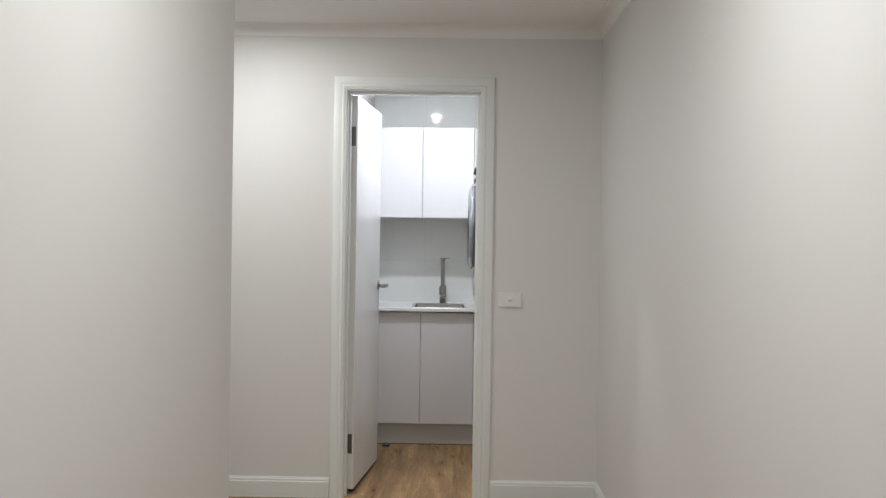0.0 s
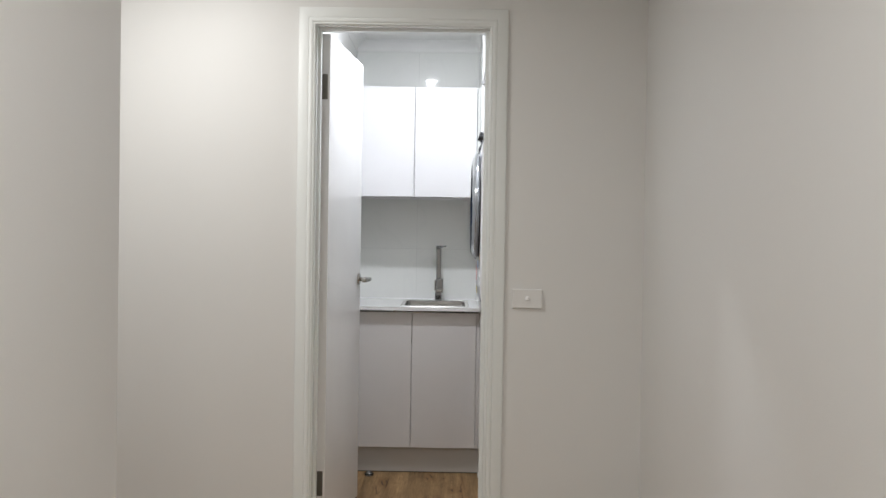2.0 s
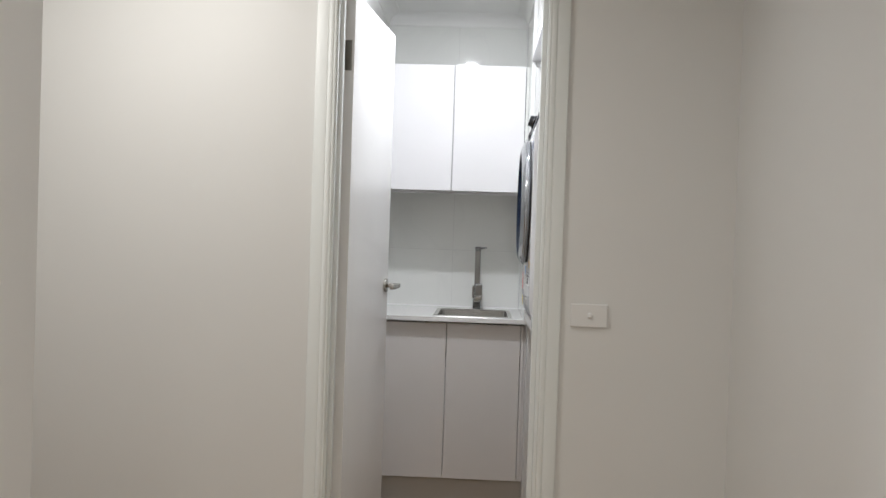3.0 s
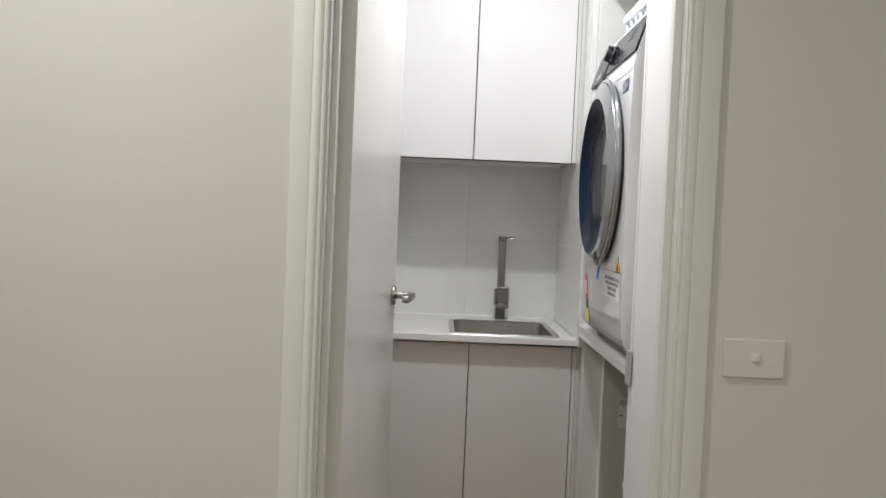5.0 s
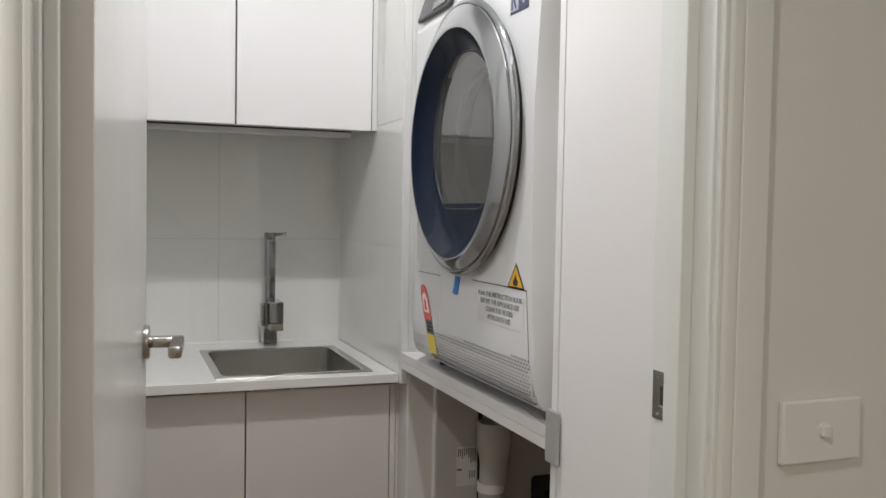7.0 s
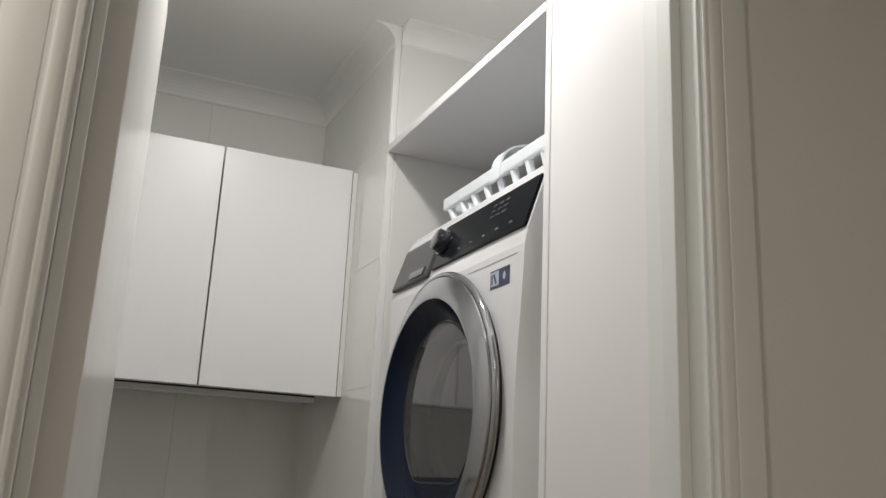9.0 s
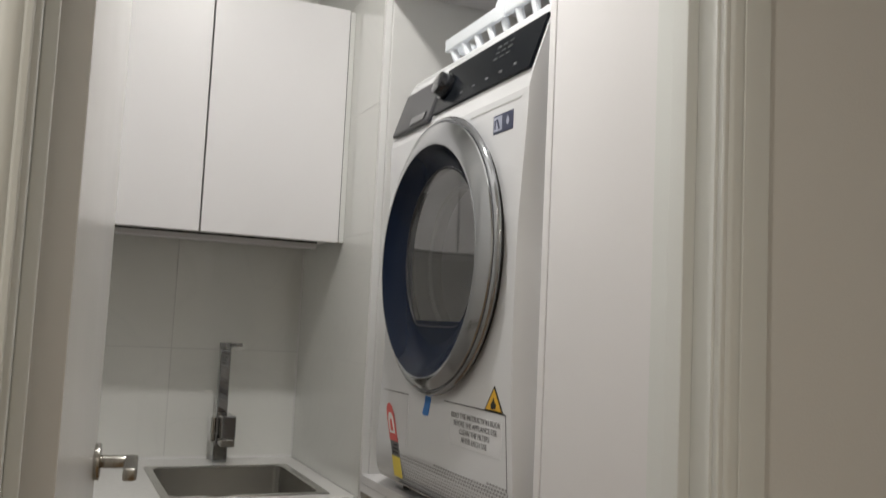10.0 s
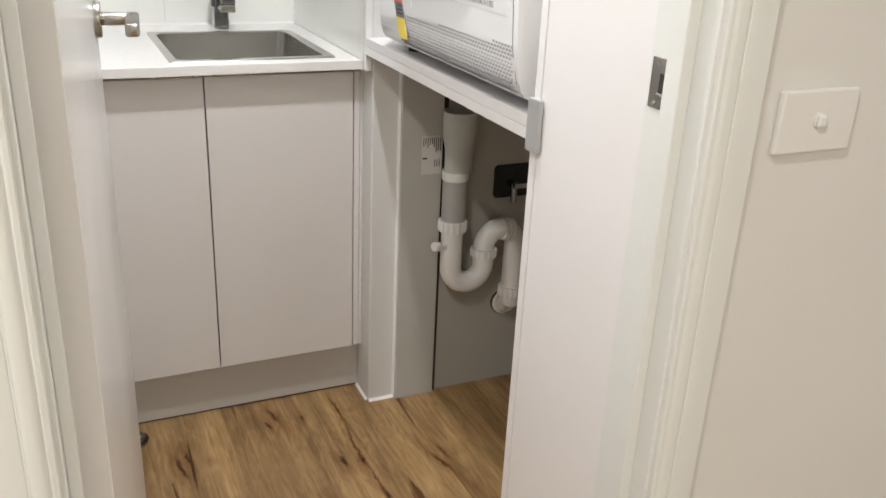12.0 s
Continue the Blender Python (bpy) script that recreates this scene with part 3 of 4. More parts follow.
def sink_bowl(x0, x1, y0, y1, top, rim, r, depth):
    """A pressed bowl: a flat rim, a rolled inner edge, rounded corners and a dished floor."""
    def loop(inset, rad, z):
        a0, a1, b0, b1 = x0 + inset, x1 - inset, y0 + inset, y1 - inset
        pts = []
        for cx, cy, st in ((a1 - rad, b1 - rad, 0), (a0 + rad, b1 - rad, 90), (a0 + rad, b0 + rad, 180), (a1 - rad, b0 + rad, 270)):
            for k in range(7):
                t = radians(st + 90 * k / 6)
                pts.append((cx + rad * math.cos(t), cy + rad * math.sin(t), z))
        return pts
    bm = bmesh.new()
    rows = [loop(0, 0.006, top - 0.003), loop(0.0015, 0.006, top), loop(rim, r, top), loop(rim + 0.003, r, top - 0.003),
            loop(rim + 0.010, r, top - depth + 0.025), loop(rim + 0.016, r, top - depth + 0.010), loop(rim + 0.032, r, top - depth)]
    vs = [[bm.verts.new(p) for p in row] for row in rows]
    for A, B in zip(vs, vs[1:]):
        n = len(A)
        for k in range(n):
            bm.faces.new((A[k], A[(k + 1) % n], B[(k + 1) % n], B[k]))
    bm.faces.new(vs[-1])
    bmesh.ops.recalc_face_normals(bm, faces=bm.faces[:])
    return bm


sink = thing("sink", (SX0 + SX1) / 2, (SY0 + SY1) / 2, CT, "square stainless steel laundry sink set into the worktop", "sink")
part("bowl", sink_bowl(SX0, SX1, SY0, SY1, CT + 0.003, 0.017, 0.022, 0.20), STEEL, sink, smooth=True)
part("waste", revolve([(0.0, -0.004), (0.030, -0.003), (0.040, 0.0), (0.043, 0.0015), (0.045, 0.0)], (0.675, 1.39, CT - 0.196), "z", 36), CHROME, sink, "chrome basket waste", True)

# mixer tap
TX, TY = 0.688, 1.655
tap = thing("mixer_tap", TX, TY, CT, "tall square chrome mixer tap behind the sink", "tap")
part("base", box(TX - 0.019, TX + 0.019, TY - 0.020, TY + 0.020, CT, CT + 0.052, 0.003), CHROME, tap)
part("spout", box(TX - 0.010, TX + 0.027, TY - 0.075, TY + 0.020, CT + 0.068, CT + 0.128, 0.003), CHROME, tap)
part("outlet", box(TX - 0.010, TX + 0.027, TY - 0.072, TY - 0.020, CT + 0.048, CT + 0.068, 0.003), NICKEL, tap)
part("column", box(TX - 0.014, TX + 0.014, TY - 0.014, TY + 0.014, CT + 0.052, CT + 0.297, 0.003), CHROME, tap)
part("hose_clip", box(TX - 0.024, TX - 0.0145, TY - 0.012, TY + 0.008, CT + 0.055, CT + 0.118, 0.002), NICKEL, tap)
cap = part("cap", cyl((TX, TY, CT + 0.2975), (TX, TY, CT + 0.316), 0.0160, seg=24, bevel=0.0015), CHROME, tap, smooth=True)
part("lever", cyl((TX + 0.006, TY - 0.004, CT + 0.309), (TX + 0.042, TY - 0.016, CT + 0.312), 0.0055, 0.0046, seg=14, bevel=0.0008), CHROME, cap, smooth=True)

# ---- wall cupboards ----
UF = 1.343
up = thing("wall_cabinet", 0.555, 1.53, 1.464, "white two-door wall cupboard above the sink", "cabinet")
part("body", box(LX0 + 0.004, 0.8945, UF + 0.060, LY1 - 0.012, 1.472, 2.056), CARCASS, up)
for x0, x1 in ((0.212, 0.5505), (0.5545, 0.8885)):
    part("door", box(x0, x1, UF, UF + 0.017, 1.464, 2.059, 0.001, 1), MELAMINE, up)
part("rail_gap", box(LX0 + 0.006, 0.885, UF + 0.030, UF + 0.040, 1.4690, 1.4722), SHADOWGAP, up)
part("bottom_rail", box(LX0 + 0.006, 0.868, UF + 0.120, UF + 0.150, 1.4555, 1.4718, 0.001), MELAMINE, up, "slim white light rail")
part("rail_gap", box(LX0 + 0.006, 0.868, UF + 0.1165, UF + 0.1198, 1.4680, 1.4719), SHADOWGAP, up)
part("filler", box(0.8918, 0.9042, UF + 0.006, UF + 0.020, 1.466, 2.057), TILE_EDGE, up)
part("side_gap", box(0.8840, 0.8917, UF + 0.021, UF + 0.030, 1.466, 2.057), SHADOWGAP, up)
part("side_gap", box(0.8906, 0.8917, UF + 0.0064, UF + 0.0208, 1.466, 2.057), SHADOWGAP, up)

# ---- dryer recess: shelves, end panel ----
panel = tagged(part("end_panel", box(0.904, 1.45, RY0 - 0.017, RY0, 0, CEIL - 0.002, 0.0008, 1), MELAMINE), "tall white melamine end panel beside the dryer", "panel", "", "structure")
tagged(part("lining_panel", box(0.9055, 0.912, WT + 0.005, RY0 - 0.0185, 0, CEIL - 0.002), MELAMINE), "smooth white lining panel beside the doorway", "panel", "", "structure")
low_shelf = thing("dryer_shelf", 1.2, 0.75, 0.905, "thick white shelf carrying the dryer", "shelf")
part("board", box(0.9045, RX1 - 0.002, RY0 + 0.001, RY1 - 0.002, 0.918, 0.936, 0.0008, 1), MELAMINE, low_shelf)
part("board", box(0.9045, RX1 - 0.002, RY0 + 0.001, RY1 - 0.002, 0.899, 0.9172, 0.0008, 1), MELAMINE, low_shelf)
part("end_bracket", box(0.8955, 0.9035, RY0 - 0.030, RY0 + 0.003, 0.888, 0.968, 0.0015), BRACKET, low_shelf, "short grey aluminium angle")
part("shelf_pin", cyl((0.985, RY1 - 0.014, 0.892), (0.985, RY1 - 0.001, 0.892), 0.004, seg=12), INK, low_shelf)
high_shelf = tagged(part("upper_shelf", box(0.905, RX1 - 0.002, RY0 + 0.001, RY1 - 0.002, 2.040, 2.058, 0.0008, 1), MELAMINE), "white melamine shelf high above the dryer", "shelf")
part("edge_band", box(0.9030, 0.9046, RY0 + 0.001, RY1 - 0.002, 2.0402, 2.0578, 0.0003, 1), MELAMINE, high_shelf)
cleat = tagged(part("support_panel", box(0.991, 1.096, RY1 - 0.016, RY1 - 0.0005, 0.0, 0.8985, 0.0008, 1), SHADEPANEL), "narrow white support panel under the dryer shelf, darkened for shade", "panel")
part("sticker", box(1.042, 1.094, RY1 - 0.0164, RY1 - 0.0159, 0.612, 0.706), LABELDULL, cleat, "small printed paper label")
rng = random.Random(4)
for k in range(9):
    h = rng.uniform(0.012, 0.036)
    part("print_bar", box(1.045 + 0.0054 * k, 1.0476 + 0.0054 * k, RY1 - 0.0168, RY1 - 0.0163, 0.700 - h, 0.702), GREY, cleat)
part("print_bar", box(1.044, 1.056, RY1 - 0.0168, RY1 - 0.0163, 0.650, 0.6535), INK, cleat)
for k in range(3):
    part("print_bar", box(1.075 + 0.006 * k, 1.0775 + 0.006 * k, RY1 - 0.0168, RY1 - 0.0163, 0.630, 0.648), GREY, cleat)
bm = prism([(NIB_X - 0.001, 0.0), (NIB_X - 0.007, 0.0), (NIB_X - 0.001, 0.006)], RY1 + 0.004, CF + 0.034, "y")
tagged(part("floor_bead", bm, SILICONE), "white silicone bead along the floor", "sealant", "", "structure")
bm = prism([(RY1, 0.0), (RY1 - 0.007, 0.0), (RY1, 0.006)], NIB_X, 0.990, "x")
tagged(part("floor_bead", bm, SILICONE), "white silicone bead along the floor", "sealant", "", "structure")

structure("recess_lining", box(1.097, RX1 - 0.001, RY1 - 0.004, RY1 - 0.0005, 0.0, 0.898), BOARD, "bare grey plasterboard under the dryer shelf, darkened for shade", "wall lining")

part("gap_strip", box(1.0965, 1.112, RY1 - 0.0055, RY1 - 0.0042, 0.45, 0.8975), GAPBROWN, cleat, "dark open gap along the lining")
part("gap_strip", box(1.0965, 1.107, RY1 - 0.0055, RY1 - 0.0042, 0.0, 0.45), GAPBROWN, cleat)

bm = prism([(0.9908, RY1), (0.9860, RY1), (0.9908, RY1 - 0.007)], 0.007, 0.895, "z")
tagged(part("panel_bead", bm, SILICONE), "white silicone bead up the support panel", "sealant", "", "structure")

# ---- waste pipe ----
PY = 1.066
pipe = thing("waste_pipe", 1.12, PY, 0.25, "white plastic waste trap under the dryer shelf", "pipe")
part("standpipe", revolve([(0.035, 0.772), (0.0405, 0.772), (0.0405, 0.722), (0.038, 0.704), (0.0335, 0.682), (0.0325, 0.668), (0.0325, 0.628), (0.028, 0.627)], (1.120, PY, 0), "z", 36), PVC, pipe, smooth=True)
part("collar", revolve([(0.028, 0.630), (0.0325, 0.629), (0.0325, 0.608), (0.028, 0.607)], (1.114, PY, 0), "z", 36), PLASTIC, pipe, smooth=True)
part("tail_pipe", revolve([(0.0295, 0.612), (0.0295, 0.490)], (1.114, PY, 0), "z", 36), PVCGREY, pipe, "grey plastic tail pipe", True)


def nut(x, z0, z1, r=0.035):
    bm = revolve([(0.024, z0), (r - 0.002, z0), (r - 0.002, z1), (0.024, z1), (0.024, z0)], (x, PY, 0), "z", 30)
    for k in range(16):
        t = 2 * math.pi * k / 16
        c = Vector((x + (r - 0.0015) * math.cos(t), PY + (r - 0.0015) * math.sin(t), 0))
        box(c.x - 0.002, c.x + 0.002, c.y - 0.002, c.y + 0.002, z0 + 0.001, z1 - 0.001, 0.0008, 1, bm)
    return bm


part("nut", nut(1.113, 0.477, 0.505), PLASTIC, pipe, "ribbed plastic nut")
part("nut", nut(1.203, 0.398, 0.420, 0.033), PLASTIC, pipe, "ribbed plastic nut")
part("nut", nut(1.290, 0.278, 0.304, 0.033), PLASTIC, pipe, "ribbed plastic nut")
u = [(1.113, PY, 0.50), (1.113, PY, 0.44)] + arc((1.158, PY, 0.378), 0.045, 180, 360, 14) + [(1.203, PY, 0.42)]
part("trap_bend", tube(u, 0.0265), PLASTIC, pipe, smooth=True)
u = [(1.203, PY, 0.41)] + arc((1.2465, PY, 0.424), 0.0435, 180, 0, 14) + [(1.290, PY, 0.38), (1.290, PY, 0.29)]
part("outlet_bend", tube(u, 0.026), PLASTIC, pipe, smooth=True)
for dx in (0, 0.012, 0.024):
    part("ring", cyl((1.250 + dx, PY, 0.4655 - dx * 0.25), (1.254 + dx, PY, 0.4650 - dx * 0.25), 0.030, seg=26), PLASTIC, pipe)
part("spigot", cyl((1.110, PY - 0.004, 0.435), (1.064, PY - 0.020, 0.447), 0.008, seg=16, bevel=0.001), PLASTIC, pipe, smooth=True)
part("spigot_cap", cyl((1.074, PY - 0.016, 0.4445), (1.056, PY - 0.023, 0.449), 0.0115, seg=16, bevel=0.0015), PLASTIC, pipe, smooth=True)
u = [(1.290, PY, 0.282), (1.290, PY, 0.265)] + [(1.290 + 0.006 * math.sin(radians(a)), PY + 0.03 * math.sin(radians(a)), 0.237 + 0.03 * math.cos(radians(a))) for a in (20, 40, 60, 80)] + [(1.297, RY1 - 0.001, 0.234)]
part("wall_elbow", tube(u, 0.027), PLASTIC, pipe, smooth=True)
part("wall_ring", cyl((1.297, RY1 - 0.008, 0.234), (1.297, RY1 - 0.0042, 0.234), 0.036, seg=30), INK, pipe)
part("wall_cover", cyl((1.297, RY1 - 0.013, 0.234), (1.297, RY1 - 0.0075, 0.234), 0.033, seg=30), PLASTIC, pipe)

# recessed tap box
tbox = thing("tap_box", 1.30, RY1, 0.575, "black recessed washing machine tap box in the wall", "tap box")


def rounded(x0, x1, z0, z1, r):
    pts = []
    for cx, cz, st in ((x1 - r, z1 - r, 0), (x0 + r, z1 - r, 90), (x0 + r, z0 + r, 180), (x1 - r, z0 + r, 270)):
        pts += [(cx + r * math.cos(radians(st + 90 * k / 5)), cz + r * math.sin(radians(st + 90 * k / 5))) for k in range(6)]
    return pts


part("flange", prism(rounded(1.246, 1.375, 0.530, 0.616, 0.012), RY1 - 0.009, RY1 - 0.0045, "y"), RUBBER, tbox)
part("recess", prism(rounded(1.255, 1.366, 0.539, 0.607, 0.008), RY1 - 0.0098, RY1 - 0.0085, "y"), INK, tbox)
tp = part("tap_body", cyl((1.290, RY1 - 0.0055, 0.568), (1.290, RY1 - 0.040, 0.568), 0.010, seg=20, bevel=0.001), CHROME, tbox, "chrome washing machine tap", True)
part("tap_outlet", cyl((1.290, RY1 - 0.032, 0.566), (1.290, RY1 - 0.034, 0.524), 0.0095, 0.0085, seg=20, bevel=0.001), CHROME, tp, smooth=True)
part("tap_handle", box(1.282, 1.325, RY1 - 0.050, RY1 - 0.041, 0.563, 0.577, 0.003), CHROME, tp)
part("hot_mark", cyl((1.316, RY1 - 0.0512, 0.570), (1.316, RY1 - 0.0502, 0.570), 0.003, seg=12), RED, tp)

# ---- dryer ----
DX, DY0, DY1 = 0.886, 0.391, 0.994
DZ0, DZ1 = 0.954, 1.790
dryer = thing("clothes_dryer", 1.17, 0.695, 0.936, "white front-loading clothes dryer with a navy porthole on a shelf", "clothes dryer")


def dryer_body():
    """A cabinet whose flat front narrows to a slanting flank at each side, most of all at mid height."""
    prof = [(DX + 0.030, DZ0), (DX + 0.016, DZ0 + 0.005), (DX + 0.009, DZ0 + 0.015), (DX + 0.004, DZ0 + 0.030), (DX + 0.0012, DZ0 + 0.052)]
    prof += [(DX, DZ0 + 0.075 + (1.640 - DZ0 - 0.075) * k / 30) for k in range(31)]
    prof += [(DX + 0.006, 1.668), (DX + 0.041, DZ1 - 0.016), (DX + 0.052, DZ1), (DX + 0.585, DZ1), (DX + 0.585, DZ0)]
    bm = bmesh.new()
    rows = []
    for side, back in ((0, 1), (0, 0), (1, 0), (1, 1)):
        row = []
        for x, z in prof:
            f = max(0.0, min(1.0, (1.67 - z) / 0.30, (z - 0.94) / 0.30))
            flank = 0.006 + 0.022 * f * f * (3 - 2 * f)
            y = DY0 + (0 if back else flank) if side == 0 else DY1 - (0 if back else flank)
            row.append(bm.verts.new((x + (0.044 if back and x < DX + 0.1 else 0.0), y, z)))
        rows.append(row)
    n = len(prof)
    for A, B in zip(rows, rows[1:]):
        for k in range(n):
            bm.faces.new((A[k], A[(k + 1) % n], B[(k + 1) % n], B[k]))
    bm.faces.new(rows[0])
    bm.faces.new(rows[-1])
    bmesh.ops.recalc_face_normals(bm, faces=bm.faces[:])
    return bm


def bored(bm, cutter):
    """The mesh of bm with the cutter's shape taken out of it."""
    a, b = new("a", mesh_of(bm, APPLIANCE)), new("b", mesh_of(cutter, APPLIANCE))
    mod = a.modifiers.new("cut", "BOOLEAN")
    mod.operation, mod.object, mod.solver = "DIFFERENCE", b, "EXACT"
    bpy.context.view_layer.update()
    me = bpy.data.meshes.new_from_object(a.evaluated_get(bpy.context.evaluated_depsgraph_get()))
    bpy.data.objects.remove(a)
    bpy.data.objects.remove(b)
    out = bmesh.new()
    out.from_mesh(me)
    bpy.data.meshes.remove(me)
    return out


PC = Vector((DX, 0.6955, 1.386))
body = part("body", bored(dryer_body(), cyl((DX - 0.05, PC.y, PC.z), (DX + 0.53, PC.y, PC.z), 0.170, seg=96)), APPLIANCE, dryer, smooth=True)
for f in body.data.polygons:
    f.use_smooth = abs(f.normal.x) < 0.9 and abs(f.normal.y) < 0.99
for y in (DY0 + 0.05, DY1 - 0.05):
    for x in (DX + 0.07, DX + 0.52):
        part("foot", cyl((x, y, 0.9362), (x, y, DZ0 + 0.004), 0.02, seg=20), RUBBER, dryer)

# porthole: a bezel, a dark funnel and a glass
def raised(bm):
    """The outer rim of the door sits higher than its inner lip, so that the bezel is widest on top."""
    for v in bm.verts:
        rr = math.hypot(v.co.y - PC.y, v.co.z - PC.z)
        v.co.z += 0.010 * max(0.0, min(1.0, (rr - 0.2076) / 0.0316))
    return bm


port = part("porthole_door", raised(revolve([(0.2392, -0.0212), (0.2384, -0.0234), (0.2290, -0.0285), (0.2190, -0.0335), (0.2110, -0.0362), (0.2088, -0.0366), (0.2076, -0.0360)], PC, "x", 96)), BEZEL, dryer, "satin silver round door bezel", True)
part("bezel_edge", raised(revolve([(0.2340, -0.002), (0.2370, -0.005), (0.2470, -0.0095), (0.2495, -0.013), (0.2488, -0.0165), (0.2462, -0.0195), (0.2430, -0.0206), (0.2415, -0.0198), (0.2408, -0.0178), (0.2398, -0.0180), (0.2392, -0.0212)], PC, "x", 96)), EDGECHROME, port, "chromed outer edge", True)
# dark ring that stands in for the shade in the gap behind the bezel
part("bezel_gap", raised(revolve([(0.2300, 0.0005), (0.2300, -0.004), (0.2375, -0.004), (0.2375, 0.0005)], PC, "x", 96)), RUBBER, port, "dark ring for the shaded gap behind the bezel", True)
LIFT = 0.012     # the glass sits a little higher than the bezel
bm = revolve([(0.2078, -0.0358), (0.2050, -0.0335), (0.196, -0.0245), (0.184, -0.0155), (0.172, -0.0095), (0.1605, -0.006), (0.1605, 0.010)], PC, "x", 96)
for v in bm.verts:
    v.co.z += LIFT * (0.2078 - math.hypot(v.co.y - PC.y, v.co.z - PC.z)) / 0.0473
part("funnel", bm, NAVY, port, "dark navy funnel", True)


def window_outline(r, flat, n=48):
    """A circle cut off flat near its foot, with rounded ends."""
    pts = []
    for k in range(n):
        t = 2 * math.pi * k / n
        y, z = r * math.cos(t), r * math.sin(t)
        k2 = 0.012
        z = z if z > -flat + k2 else -flat + k2 * math.tanh((z + flat) / k2) if z > -flat - k2 else -flat + k2 * math.tanh((z + flat) / k2)
        pts.append((y, z))
    return pts


def window_mesh(r, flat, bulge):
    bm = bmesh.new()
    rings = []
    for f in (1.0, 0.97, 0.85, 0.6, 0.3):
        d = -bulge * (1 - f * f)
        rings.append([bm.verts.new((PC.x - 0.004 - d, PC.y + y * f, PC.z + LIFT + z * f)) for y, z in window_outline(r, flat)])
    for A, B in zip(rings, rings[1:]):
        n = len(A)
        for k in range(n):
            bm.faces.new((A[k], A[(k + 1) % n], B[(k + 1) % n], B[k]))
    bm.faces.new(rings[-1])
    bmesh.ops.recalc_face_normals(bm, faces=bm.faces[:])
    bm.normal_update()
    if sum(f.normal.x for f in bm.faces) > 0:
        bmesh.ops.reverse_faces(bm, faces=bm.faces[:])
    return bm


def sill_mesh():
    """The dark ledge that closes the foot of the round opening below the window."""
    bm = bmesh.new()
    out = [(0.1605 * math.cos(radians(a)), LIFT + 0.1605 * math.sin(radians(a))) for a in range(228, 313, 3)]
    verts = [bm.verts.new((PC.x - 0.006, PC.y + y, PC.z + z)) for y, z in out]
    bm.faces.new(verts)
    bmesh.ops.recalc_face_normals(bm, faces=bm.faces[:])
    r = bmesh.ops.extrude_face_region(bm, geom=bm.faces[:])
    bmesh.ops.translate(bm, vec=(0.03, 0, 0), verts=[v for v in r["geom"] if isinstance(v, bmesh.types.BMVert)])
    bmesh.ops.recalc_face_normals(bm, faces=bm.faces[:])
    return bm


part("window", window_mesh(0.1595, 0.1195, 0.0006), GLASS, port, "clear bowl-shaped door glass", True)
rim = [(PC.x - 0.005, PC.y + y * 0.985, PC.z + LIFT + z * 0.985) for y, z in window_outline(0.1595, 0.1195, 72)]
part("window_rim", tube(rim + rim[:2], 0.0017), SMOKE, port, "thin shiny rim of the door glass", True)
part("bowl_ring", revolve([(0.128, 0.036), (0.134, 0.030), (0.138, 0.034), (0.136, 0.060)], PC + Vector((0, 0, 0.006)), "x", 72), PVCGREY, dryer, "grey moulded ring inside the door", True)
part("window_ledge", sill_mesh(), NAVY, port)
part("drum", revolve([(0.168, 0.010), (0.163, 0.030), (0.163, 0.30), (0.14, 0.33), (0.001, 0.33)], PC, "x", 96), DRUM, dryer, "steel drum behind the glass", True)

# lower panel with seams and vent holes
part("seam", box(DX - 0.0006, DX + 0.002, 0.432, 0.655, 1.1405, 1.1425), GREY, dryer)
part("seam", box(DX - 0.0006, DX + 0.002, 0.818, 0.951, 1.1360, 1.1378), GREY, dryer)
part("seam", box(DX - 0.0006, DX + 0.002, 0.8172, 0.8184, 1.040, 1.137), LABEL, dryer)
part("seam", prism([(0.4305, 1.142), (0.4318, 1.142), (0.4178, 1.029), (0.4165, 1.029)], DX - 0.0006, DX + 0.002, "x"), GREY, dryer)
bm = prism([(0.4165, 1.029), (0.4178, 1.029), (0.4062, 0.980), (0.4049, 0.980)], DX - 0.0004, DX + 0.003, "x")
for v in bm.verts:
    v.co.x += 0.0040 * (1.029 - v.co.z) / 0.049
part("seam", bm, GREY, dryer)


def vent_holes():
    bm = bmesh.new()
    for i in range(11):
        z = DZ0 + 0.018 + i * 0.0060
        front = DX + 0.0042 * max(0.0, min(1.0, (DZ0 + 0.075 - z) / 0.045)) ** 1.2 - 0.0006
        for j in range(46):
            y = 0.420 + j * 0.0100 + (0.0050 if i % 2 else 0)
            if z > DZ0 + 0.080 - (y - 0.42) * 0.030 or y > 0.885 - 0.5 * max(0.0, DZ0 + 0.04 - z):
                continue
            vs = [bm.verts.new((front, y + 0.0036 * math.cos(a), z + 0.0020 * math.sin(a))) for a in (2 * math.pi * k / 8 for k in range(8))]
            bm.faces.new(vs)
    bmesh.ops.recalc_face_normals(bm, faces=bm.faces[:])
    r = bmesh.ops.extrude_face_region(bm, geom=bm.faces[:])
    bmesh.ops.translate(bm, vec=(0.002, 0, 0), verts=[v for v in r["geom"] if isinstance(v, bmesh.types.BMVert)])
    return bm


tagged(part("vent_grille", vent_holes(), VENT, dryer), kind="stuff")
part("base_seam", box(DX + 0.0035, DX + 0.012, 0.405, 0.86, DZ0 + 0.013, DZ0 + 0.0145), GREY, dryer)

# control fascia, sloping back, with a dial and a tank drawer
slope = Matrix.Translation((DX + 0.0055, 0, 1.672)) @ Matrix.Rotation(math.atan2(0.039, 0.116), 4, "Y")


def on_fascia(bm):
    bmesh.ops.transform(bm, matrix=slope, verts=bm.verts)
    return bm


